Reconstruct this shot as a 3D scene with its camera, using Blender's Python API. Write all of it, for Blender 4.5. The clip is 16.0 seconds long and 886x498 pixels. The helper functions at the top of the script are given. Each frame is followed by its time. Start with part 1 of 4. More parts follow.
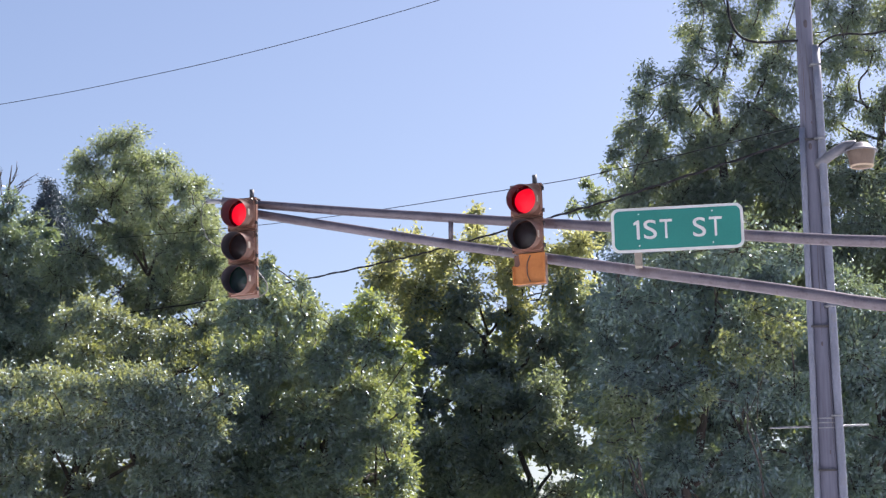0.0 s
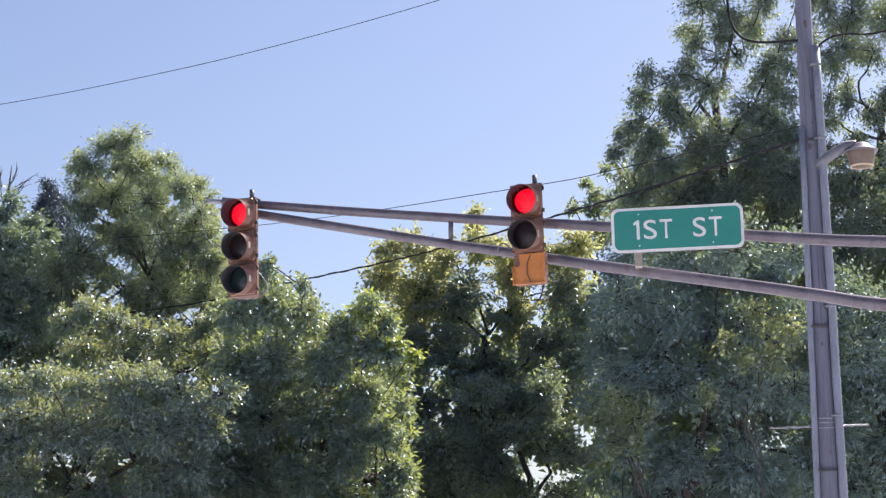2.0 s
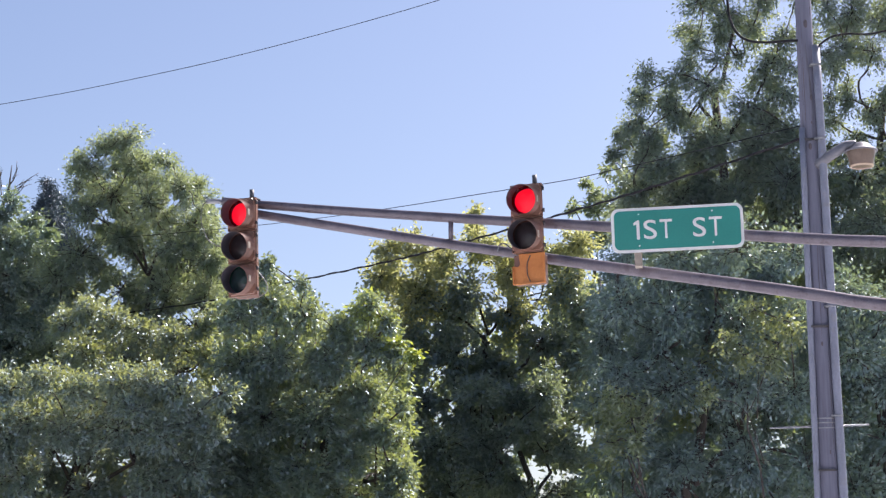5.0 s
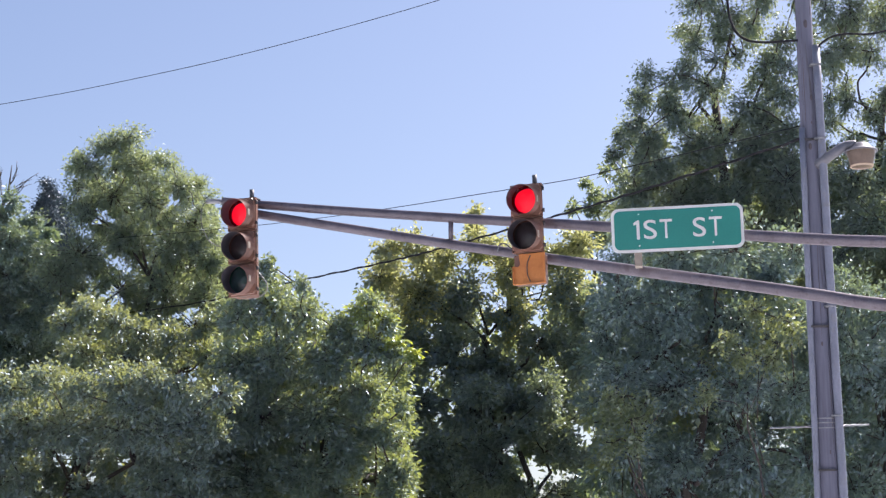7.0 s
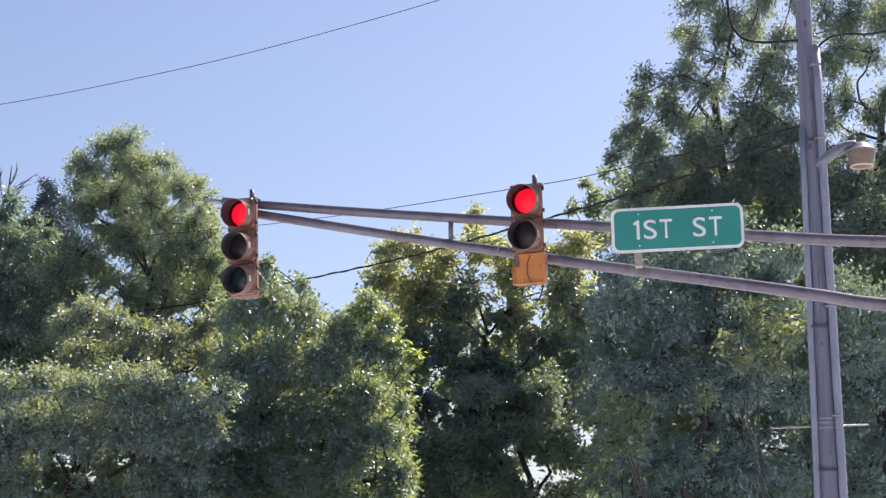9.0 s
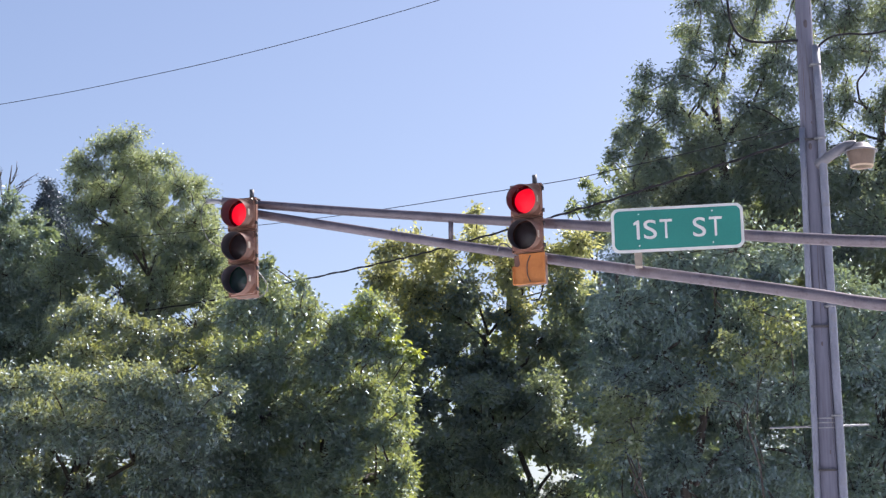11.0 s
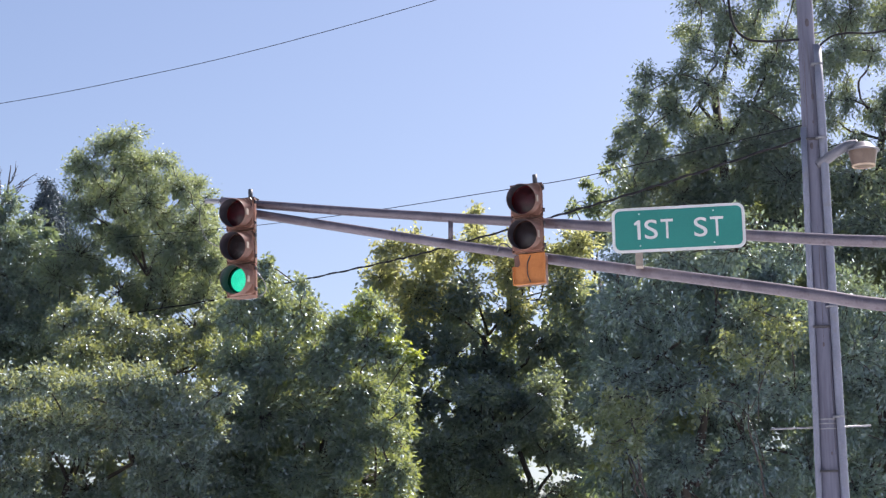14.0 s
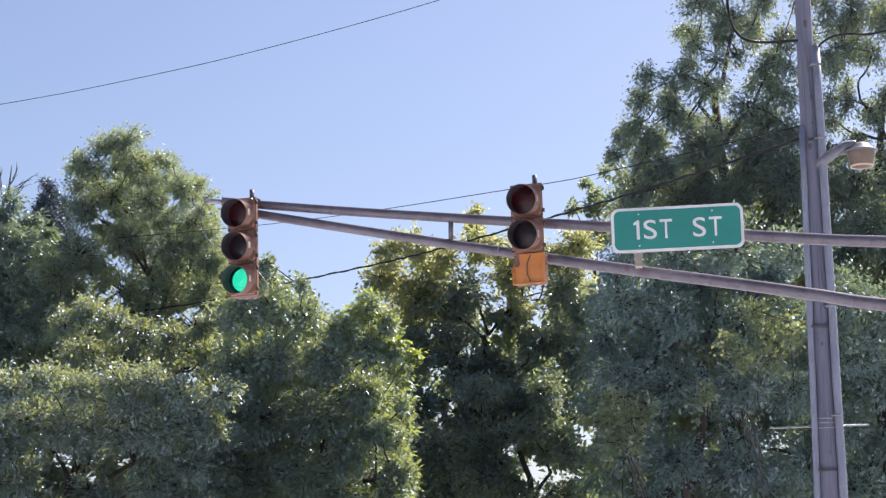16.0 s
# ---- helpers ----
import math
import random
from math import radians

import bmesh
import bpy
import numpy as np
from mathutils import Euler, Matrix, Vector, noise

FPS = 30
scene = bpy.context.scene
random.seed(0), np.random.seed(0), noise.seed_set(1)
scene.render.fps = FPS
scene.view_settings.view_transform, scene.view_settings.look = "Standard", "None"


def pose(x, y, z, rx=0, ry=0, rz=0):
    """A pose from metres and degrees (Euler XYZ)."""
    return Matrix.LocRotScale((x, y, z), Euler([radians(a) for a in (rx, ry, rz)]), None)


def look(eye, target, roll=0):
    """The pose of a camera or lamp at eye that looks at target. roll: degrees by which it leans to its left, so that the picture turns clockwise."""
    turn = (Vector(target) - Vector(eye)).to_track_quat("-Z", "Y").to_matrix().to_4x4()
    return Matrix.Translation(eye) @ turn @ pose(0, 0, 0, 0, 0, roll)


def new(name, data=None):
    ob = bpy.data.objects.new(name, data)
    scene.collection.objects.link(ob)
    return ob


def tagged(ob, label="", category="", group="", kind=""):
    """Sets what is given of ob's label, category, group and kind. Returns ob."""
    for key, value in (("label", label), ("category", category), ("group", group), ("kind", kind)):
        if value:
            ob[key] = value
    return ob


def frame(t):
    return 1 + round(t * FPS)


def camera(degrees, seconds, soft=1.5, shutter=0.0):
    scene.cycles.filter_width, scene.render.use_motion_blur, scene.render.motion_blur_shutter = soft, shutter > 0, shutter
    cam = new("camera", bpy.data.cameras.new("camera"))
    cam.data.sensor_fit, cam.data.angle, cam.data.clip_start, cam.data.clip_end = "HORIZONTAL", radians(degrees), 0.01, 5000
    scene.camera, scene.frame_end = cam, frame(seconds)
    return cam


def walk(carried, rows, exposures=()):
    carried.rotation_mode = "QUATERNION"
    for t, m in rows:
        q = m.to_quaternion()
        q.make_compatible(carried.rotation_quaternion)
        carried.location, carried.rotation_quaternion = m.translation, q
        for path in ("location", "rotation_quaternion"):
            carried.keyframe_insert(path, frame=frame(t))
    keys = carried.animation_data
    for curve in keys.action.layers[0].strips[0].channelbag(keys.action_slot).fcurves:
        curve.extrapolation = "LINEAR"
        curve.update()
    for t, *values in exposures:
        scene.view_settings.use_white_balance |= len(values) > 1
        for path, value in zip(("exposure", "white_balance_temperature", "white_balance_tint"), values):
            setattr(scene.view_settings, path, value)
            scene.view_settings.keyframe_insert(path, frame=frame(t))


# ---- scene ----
cam = camera(28.0, 16.0, soft=1.35)

# The camera stands on a tripod; its focus hunts now and then, which draws the view in by a hand's width.
EYE = Vector((0.0, 0.0, 1.6))
STAND = look(EYE, EYE + Vector((0.0, math.cos(radians(11.5)), math.sin(radians(11.5)))), -1.0)
AIM = Vector((0.03, 0.98, 0.205))


def stand(draw):
    m = STAND.copy()
    m.translation = EYE + AIM * draw
    return m


walk(cam, [(t, stand(0.125 * k)) for t, k in (
    (0.0, 0), (3.3, 0), (3.5, 0.25), (3.8, 0.2), (4.0, 1.0), (4.2, 0.05), (4.5, 0), (11.5, 0), (11.6, 1.0), (11.7, 1.0), (11.8, 0.1), (12.2, 0), (12.5, 1.1), (12.7, 0.3),
    (13.0, 0.25), (13.3, 0.7), (13.5, 0.45), (14.0, 0.8), (14.2, 0.1), (15.2, 0), (15.5, 0.8), (15.8, 0), (16.0, 0))],
    exposures=[(0.0, 1.3, 6450, 21.0), (16.0, 1.3, 6450, 21.0)])

# ---- light ----
SUN_AZ, SUN_EL = 46.0, 50.0
world = bpy.data.worlds.new("sky")
scene.world = world
world.use_nodes = True
wn = world.node_tree
sky = wn.nodes.new("ShaderNodeTexSky")
sky.sky_type, sky.sun_disc = "NISHITA", False
sky.sun_elevation, sky.sun_rotation = radians(SUN_EL), radians(SUN_AZ)
sky.altitude, sky.air_density, sky.dust_density, sky.ozone_density = 200, 1.0, 1.6, 1.6
wn.links.new(sky.outputs[0], wn.nodes["Background"].inputs[0])
wn.nodes["Background"].inputs[1].default_value = 0.060

sun = new("sun", bpy.data.lights.new("sun", "SUN"))
sun.data.energy, sun.data.angle, sun.data.color = 5.0, radians(0.53), (1.0, 0.95, 0.87)
sd = Vector((math.sin(radians(SUN_AZ)) * math.cos(radians(SUN_EL)), math.cos(radians(SUN_AZ)) * math.cos(radians(SUN_EL)), math.sin(radians(SUN_EL))))
sun.matrix_world = look(sd * 60, (0, 0, 0))


# ---- materials ----
def material(name, low, high, rough=0.6, metal=0.0, coarse=3.0, fine=40.0, bump=0.15, stretch=(1, 1, 1), spec=0.5, dirt=None, dirt_at=0.62):
    """Two scales of variation between two colours, with fine relief and, where given, stains."""
    m = bpy.data.materials.new(name)
    m.use_nodes = True
    n, l = m.node_tree.nodes, m.node_tree.links
    b = n["Principled BSDF"]
    tc, mp = n.new("ShaderNodeTexCoord"), n.new("ShaderNodeMapping")
    mp.inputs["Scale"].default_value = stretch
    l.new(tc.outputs["Object"], mp.inputs[0])
    a, c = n.new("ShaderNodeTexNoise"), n.new("ShaderNodeTexNoise")
    a.inputs["Scale"].default_value, a.inputs["Detail"].default_value = coarse, 4
    c.inputs["Scale"].default_value, c.inputs["Detail"].default_value = fine, 3
    l.new(mp.outputs[0], a.inputs["Vector"]), l.new(mp.outputs[0], c.inputs["Vector"])
    s = n.new("ShaderNodeMath")
    s.operation = "MULTIPLY_ADD"
    s.inputs[1].default_value = 0.45
    l.new(c.outputs[0], s.inputs[0]), l.new(a.outputs[0], s.inputs[2])
    r = n.new("ShaderNodeValToRGB")
    r.color_ramp.elements[0].position, r.color_ramp.elements[0].color = 0.5, (*low, 1)
    r.color_ramp.elements[1].position, r.color_ramp.elements[1].color = 0.92, (*high, 1)
    l.new(s.outputs[0], r.inputs[0])
    out = r.outputs[0]
    if dirt:
        d = n.new("ShaderNodeTexNoise")
        d.inputs["Scale"].default_value, d.inputs["Detail"].default_value = coarse * 2.7, 6
        l.new(mp.outputs[0], d.inputs["Vector"])
        k = n.new("ShaderNodeValToRGB")
        k.color_ramp.elements[0].position, k.color_ramp.elements[1].position = dirt_at - 0.06, dirt_at + 0.08
        l.new(d.outputs[0], k.inputs[0])
        x = n.new("ShaderNodeMix")
        x.data_type = "RGBA"
        x.inputs["B"].default_value = (0, 0, 0, 1)
        l.new(k.outputs[0], x.inputs[0]), l.new(out, x.inputs[6])
        x.inputs[7].default_value = (*dirt, 1)
        out = x.outputs[2]
    l.new(out, b.inputs["Base Color"])
    b.inputs["Roughness"].default_value, b.inputs["Metallic"].default_value = rough, metal
    b.inputs["Specular IOR Level"].default_value = spec
    if bump:
        h = n.new("ShaderNodeBump")
        h.inputs["Strength"].default_value, h.inputs["Distance"].default_value = bump, 0.004
        l.new(s.outputs[0], h.inputs["Height"]), l.new(h.outputs[0], b.inputs["Normal"])
    return m


def leaf_material(name, colours, glow, gloss=0.47, through_part=0.42):
    """Waxy leaf: each leaf takes its own colour; light shines through the blade."""
    m = bpy.data.materials.new(name)
    m.use_nodes = True
    n, l = m.node_tree.nodes, m.node_tree.links
    b, o = n["Principled BSDF"], n["Material Output"]
    g = n.new("ShaderNodeNewGeometry")
    tc, a = n.new("ShaderNodeTexCoord"), n.new("ShaderNodeTexNoise")
    a.inputs["Scale"].default_value = 0.9
    l.new(tc.outputs["Object"], a.inputs["Vector"])
    s = n.new("ShaderNodeMath")
    s.operation = "MULTIPLY_ADD"
    s.inputs[1].default_value = 0.7
    l.new(g.outputs["Random Per Island"], s.inputs[0]), l.new(a.outputs[0], s.inputs[2])
    q = n.new("ShaderNodeMath")
    q.operation = "SUBTRACT"
    q.inputs[1].default_value = 0.35
    l.new(s.outputs[0], q.inputs[0])
    r = n.new("ShaderNodeValToRGB")
    e = r.color_ramp.elements
    e[0].color, e[1].color = (*colours[0], 1), (*colours[2], 1)
    mid = e.new(0.5)
    mid.color = (*colours[1], 1)
    l.new(q.outputs[0], r.inputs[0]), l.new(r.outputs[0], b.inputs["Base Color"])
    b.inputs["Roughness"].default_value = gloss
    # bluish sheen and specular tint lay a veil of haze on shaded leaves
    b.inputs["Sheen Weight"].default_value, b.inputs["Sheen Roughness"].default_value = 0.12, 0.5
    b.inputs["Sheen Tint"].default_value = (0.70, 0.84, 1.0, 1)
    b.inputs["Specular IOR Level"].default_value, b.inputs["IOR"].default_value = 1.0, 1.8
    b.inputs["Specular Tint"].default_value = (0.70, 0.86, 1.0, 1)
    t = n.new("ShaderNodeBsdfTranslucent")
    x = n.new("ShaderNodeMix")
    x.data_type, x.blend_type = "RGBA", "MIX"
    x.inputs[0].default_value = 0.65
    l.new(r.outputs[0], x.inputs[6])
    x.inputs[7].default_value = (*glow, 1)
    l.new(x.outputs[2], t.inputs[0])
    mix = n.new("ShaderNodeMixShader")
    mix.inputs[0].default_value = through_part
    l.new(b.outputs[0], mix.inputs[1]), l.new(t.outputs[0], mix.inputs[2]), l.new(mix.outputs[0], o.inputs[0])
    return m


def lens_material(name, tint, body):
    """Tinted prismatic glass: what lies behind it shines through in its colour."""
    m = bpy.data.materials.new(name)
    m.use_nodes = True
    n, l = m.node_tree.nodes, m.node_tree.links
    n.remove(n["Principled BSDF"])
    t, g, x = n.new("ShaderNodeBsdfTransparent"), n.new("ShaderNodeBsdfGlossy"), n.new("ShaderNodeMixShader")
    t.inputs[0].default_value = (*tint, 1)
    g.inputs[0].default_value, g.inputs["Roughness"].default_value = (0.8, 0.8, 0.8, 1), 0.3
    v = n.new("ShaderNodeTexVoronoi")
    v.inputs["Scale"].default_value = 70
    tc, h = n.new("ShaderNodeTexCoord"), n.new("ShaderNodeBump")
    l.new(tc.outputs["Object"], v.inputs["Vector"]), l.new(v.outputs["Distance"], h.inputs["Height"])
    h.inputs["Strength"].default_value = 0.4
    l.new(h.outputs[0], g.inputs["Normal"])
    x.inputs[0].default_value = 0.035
    d, y = n.new("ShaderNodeBsdfDiffuse"), n.new("ShaderNodeMixShader")
    d.inputs[0].default_value, y.inputs[0].default_value = (*body, 1), 0.25
    l.new(t.outputs[0], y.inputs[1]), l.new(d.outputs[0], y.inputs[2])
    l.new(y.outputs[0], x.inputs[1]), l.new(g.outputs[0], x.inputs[2]), l.new(x.outputs[0], n["Material Output"].inputs[0])
    return m


def glowing(name, colour, strength):
    m = bpy.data.materials.new(name)
    m.use_nodes = True
    n, l = m.node_tree.nodes, m.node_tree.links
    n.remove(n["Principled BSDF"])
    e, v, tc = n.new("ShaderNodeEmission"), n.new("ShaderNodeTexNoise"), n.new("ShaderNodeTexCoord")
    v.inputs["Scale"].default_value = 14
    l.new(tc.outputs["Object"], v.inputs["Vector"])
    k = n.new("ShaderNodeMapRange")
    k.inputs["To Min"].default_value, k.inputs["To Max"].default_value = strength * 0.6, strength * 1.4
    l.new(v.outputs[0], k.inputs[0]), l.new(k.outputs[0], e.inputs[1])
    e.inputs[0].default_value = (*colour, 1)
    l.new(e.outputs[0], n["Material Output"].inputs[0])
    return m


M = dict(
    housing=material("faded_red_brown_paint", (0.115, 0.052, 0.037), (0.200, 0.101, 0.071), 0.38, 0, 6, 60, 0.2, dirt=(0.072, 0.043, 0.031)),
    visor_in=material("dull_black_paint", (0.036, 0.033, 0.044), (0.052, 0.047, 0.060), 0.7, 0, 8, 60, 0.1),
    orange=material("bare_orange_plastic", (0.352, 0.115, 0.024), (0.475, 0.178, 0.044), 0.55, 0, 5, 50, 0.15, dirt=(0.352, 0.119, 0.024), dirt_at=0.6),
    inside=material("dark_reflector", (0.03, 0.028, 0.03), (0.05, 0.046, 0.05), 0.4, 0, 8, 50, 0.0),
    arm=material("weathered_galvanised_steel", (0.082, 0.071, 0.086), (0.137, 0.121, 0.144), 0.34, 0.25, 5, 70, 0.15, dirt=(0.079, 0.064, 0.076)),
    steel=material("zinc_grey_steel", (0.175, 0.182, 0.200), (0.265, 0.272, 0.290), 0.45, 0.4, 8, 70, 0.1),
    dark_steel=material("dull_grey_pipe", (0.07, 0.075, 0.085), (0.12, 0.125, 0.135), 0.6, 0.3, 8, 70, 0.1),
    conduit=material("grey_plastic_conduit", (0.135, 0.148, 0.194), (0.196, 0.212, 0.275), 0.6, 0, 3, 40, 0.08, dirt=(0.169, 0.175, 0.204)),
    wood=material("weathered_pole_wood", (0.092, 0.092, 0.128), (0.160, 0.166, 0.222), 0.85, 0, 5, 45, 0.5, (1, 1, 0.07), dirt=(0.064, 0.061, 0.069), dirt_at=0.66),
    dark=material("dark_iron", (0.03, 0.03, 0.035), (0.07, 0.065, 0.07), 0.6, 0.3, 8, 50, 0.1),
    cable=material("black_cable", (0.012, 0.012, 0.014), (0.024, 0.024, 0.028), 0.8, 0, 8, 50, 0.1, spec=0.12),
    wire=material("aluminium_wire", (0.10, 0.10, 0.11), (0.18, 0.18, 0.19), 0.45, 0.4, 8, 50, 0.0),
    green=material("green_sign_sheeting", (0.007, 0.155, 0.133), (0.012, 0.187, 0.158), 0.45, 0, 2, 60, 0.03),
    white=material("white_sign_sheeting", (0.468, 0.476, 0.476), (0.577, 0.585, 0.585), 0.45, 0, 4, 60, 0.03),
    tan=material("tan_bracket_and_glint_paint", (0.190, 0.158, 0.128), (0.255, 0.216, 0.180), 0.6, 0, 9, 60, 0.1),
    lamp_cap=material("pale_grey_cast_housing", (0.101, 0.104, 0.123), (0.152, 0.154, 0.180), 0.5, 0.1, 8, 60, 0.08),
    bowl=material("amber_tinted_plastic_bowl", (0.100, 0.068, 0.052), (0.140, 0.098, 0.076), 0.3, 0, 8, 50, 0.05),
    rim=material("warm_sunlit_rim", (0.34, 0.26, 0.19), (0.43, 0.34, 0.26), 0.4, 0, 8, 50, 0.05),
    knot=material("dark_wood_knot", (0.05, 0.043, 0.05), (0.10, 0.085, 0.095), 0.9, 0, 8, 60, 0.3),
    bark=material("grey_brown_bark", (0.030, 0.026, 0.025), (0.080, 0.068, 0.062), 0.9, 0, 6, 40, 0.6, (1, 1, 0.25)),
    bark_pale=material("dry_grey_twigs", (0.06, 0.055, 0.055), (0.12, 0.11, 0.105), 0.9, 0, 6, 40, 0.4),
    grass=material("mown_verge_grass", (0.09, 0.11, 0.05), (0.17, 0.18, 0.085), 0.9, 0, 0.3, 9, 0.5),
    bounce_paving=material("pale_bounce_concrete", (0.48, 0.49, 0.51), (0.60, 0.61, 0.63), 0.85, 0, 0.6, 60, 0.4),
    concrete=material("pale_concrete", (0.28, 0.27, 0.25), (0.42, 0.40, 0.37), 0.85, 0, 2, 40, 0.3),
    lens_red=lens_material("red_glass", (1.0, 0.004, 0.022), (0.085, 0.04, 0.055)),
    lens_amber=lens_material("amber_glass", (0.55, 0.30, 0.20), (0.085, 0.07, 0.085)),
    lens_green=lens_material("green_glass", (0.0, 0.74, 0.43), (0.055, 0.075, 0.115)),
    glow=glowing("lit_lamp", (1.0, 0.98, 0.92), 0.62),
)
# Most colours hold blue above green to imitate haze over the crowns.
LEAF = dict(
    ash=leaf_material("ash_leaves", ((0.085, 0.128, 0.160), (0.106, 0.154, 0.165), (0.138, 0.182, 0.145)), (0.46, 0.53, 0.12), through_part=0.46),
    spruce=leaf_material("dark_needles", ((0.035, 0.052, 0.080), (0.042, 0.062, 0.088), (0.050, 0.072, 0.085)), (0.06, 0.09, 0.06), 0.6, 0.15),
    shrub=leaf_material("shrub_leaves", ((0.070, 0.122, 0.172), (0.084, 0.140, 0.172), (0.104, 0.158, 0.142)), (0.58, 0.60, 0.06), through_part=0.34),
    maple=leaf_material("maple_leaves", ((0.070, 0.125, 0.178), (0.084, 0.144, 0.174), (0.104, 0.165, 0.144)), (0.55, 0.61, 0.05), through_part=0.35),
    linden=leaf_material("yellow_sunlit_linden_leaves", ((0.130, 0.155, 0.130), (0.190, 0.210, 0.140), (0.250, 0.265, 0.140)), (0.70, 0.70, 0.20), through_part=0.5),
    linden_low=leaf_material("green_linden_leaves", ((0.096, 0.142, 0.200), (0.112, 0.160, 0.204), (0.132, 0.182, 0.185)), (0.46, 0.53, 0.10), 0.4, 0.36),
    fresh=leaf_material("fresh_sunlit_maple_leaves", ((0.112, 0.165, 0.080), (0.150, 0.210, 0.080), (0.190, 0.255, 0.080)), (0.58, 0.64, 0.03)),
    sunlit_patch=leaf_material("sunlit_patch_leaves", ((0.085, 0.115, 0.100), (0.110, 0.142, 0.098), (0.140, 0.168, 0.090)), (0.52, 0.57, 0.08)),
    locust=leaf_material("locust_leaves", ((0.085, 0.127, 0.165), (0.103, 0.150, 0.168), (0.128, 0.174, 0.148)), (0.46, 0.53, 0.10), through_part=0.42),
    shade=leaf_material("dark_shade_leaves", ((0.080, 0.134, 0.180), (0.093, 0.152, 0.180), (0.112, 0.172, 0.156)), (0.42, 0.52, 0.09), 0.48, 0.29),
)


# ---- building helpers ----
def part(name, bm, mat, parent=None, label="", smooth=False, m=None):
    """Links a bmesh (or a mesh) as one object under its thing; mat may be a list."""
    if isinstance(bm, bpy.types.Mesh):
        me = bm
    else:
        me = bpy.data.meshes.new(name)
        bm.to_mesh(me)
        bm.free()
    for k in (mat if isinstance(mat, (list, tuple)) else [mat]):
        me.materials.append(k)
    if smooth:
        me.polygons.foreach_set("use_smooth", [True] * len(me.polygons))
    ob = new(name, me)
    ob.parent = parent
    if m is not None:
        ob.matrix_basis = m
    if label:
        tagged(ob, label)
    return ob


def thing(name, m, label, category, group="", kind=""):
    ob = new(name)
    ob.empty_display_size = 0.1
    ob.matrix_basis = m
    return tagged(ob, label, category, group, kind)


def box(size, centre=(0, 0, 0), bevel=0.0, bm=None, turn=None):
    b = bmesh.new()
    bmesh.ops.create_cube(b, size=1.0)
    bmesh.ops.scale(b, vec=size, verts=b.verts)
    if bevel:
        bmesh.ops.bevel(b, geom=b.edges[:], offset=bevel, segments=2, affect="EDGES", profile=0.6)
    if turn:
        bmesh.ops.transform(b, matrix=turn, verts=b.verts)
    bmesh.ops.translate(b, vec=centre, verts=b.verts)
    return join(bm, b)


def join(bm, b):
    if bm is None:
        return b
    me = bpy.data.meshes.new("tmp")
    b.to_mesh(me)
    b.free()
    bm.from_mesh(me)
    bpy.data.meshes.remove(me)
    return bm


def lathe(profile, sides=32, m=None, bm=None, split=None):
    """Turns a profile of (radius, height) round z; faces from profile step `split` on take the second material."""
    b = bmesh.new()
    rings = []
    for r, h in profile:
        if r < 1e-6:
            rings.append([b.verts.new((0, 0, h))])
        else:
            rings.append([b.verts.new((r * math.cos(2 * math.pi * i / sides), r * math.sin(2 * math.pi * i / sides), h)) for i in range(sides)])
    for k in range(len(rings) - 1):
        p, q = rings[k], rings[k + 1]
        for i in range(sides):
            j = (i + 1) % sides
            vs = [p[i % len(p)], p[j % len(p)], q[j % len(q)], q[i % len(q)]]
            vs = [v for a, v in enumerate(vs) if v not in vs[:a]]
            if len(vs) > 2:
                fc = b.faces.new(vs)
                fc.smooth = True
                fc.material_index = 1 if split is not None and k >= split else 0
    if m is not None:
        bmesh.ops.transform(b, matrix=m, verts=b.verts)
    bmesh.ops.recalc_face_normals(b, faces=b.faces)
    return join(bm, b)


class Tubes:
    """Collects tapered round tubes along polylines into one mesh."""

    def __init__(self):
        self.v, self.f, self.count = [], [], 0

    def add(self, pts, radii, sides=6):
        p = np.array([tuple(q) for q in pts], float)
        r = np.array(radii if hasattr(radii, "__len__") else [radii] * len(p), float)
        d = np.gradient(p, axis=0)
        d /= np.linalg.norm(d, axis=1)[:, None] + 1e-9
        ref = np.array((0, 0, 1.0)) if abs(d[:, 2]).mean() < 0.8 else np.array((1.0, 0, 0))
        u = np.cross(d, ref)
        u /= np.linalg.norm(u, axis=1)[:, None] + 1e-9
        w = np.cross(d, u)
        a = np.arange(sides) * 2 * np.pi / sides
        ring = p[:, None] + r[:, None, None] * (np.cos(a)[None, :, None] * u[:, None] + np.sin(a)[None, :, None] * w[:, None])
        base = self.count
        self.v.extend(map(tuple, ring.reshape(-1, 3)))
        for k in range(len(p) - 1):
            for i in range(sides):
                j = (i + 1) % sides
                self.f.append((base + k * sides + i, base + k * sides + j, base + (k + 1) * sides + j, base + (k + 1) * sides + i))
        self.f.append(tuple(base + i for i in range(sides))[::-1])
        self.f.append(tuple(base + (len(p) - 1) * sides + i for i in range(sides)))
        self.count += len(p) * sides
        return self

    def mesh(self, name):
        me = bpy.data.meshes.new(name)
        me.from_pydata(self.v, [], self.f)
        me.polygons.foreach_set("use_smooth", [True] * len(me.polygons))
        return me


def curve_points(ctrl, steps=8):
    """A smooth line through control points."""
    c = [Vector(p) for p in ctrl]
    c = [2 * c[0] - c[1]] + c + [2 * c[-1] - c[-2]]
    out = []
    for i in range(1, len(c) - 2):
        for k in range(steps):
            t = k / steps
            a, b, d, e = c[i - 1], c[i], c[i + 1], c[i + 2]
            out.append(0.5 * (2 * b + (d - a) * t + (2 * a - 5 * b + 4 * d - e) * t * t + (3 * b - a - 3 * d + e) * t ** 3))
    return out + [c[-2]]


def local(ob, pts):
    inv = ob.matrix_basis.inverted()
    return [inv @ Vector(p) for p in pts]


MOVES = []

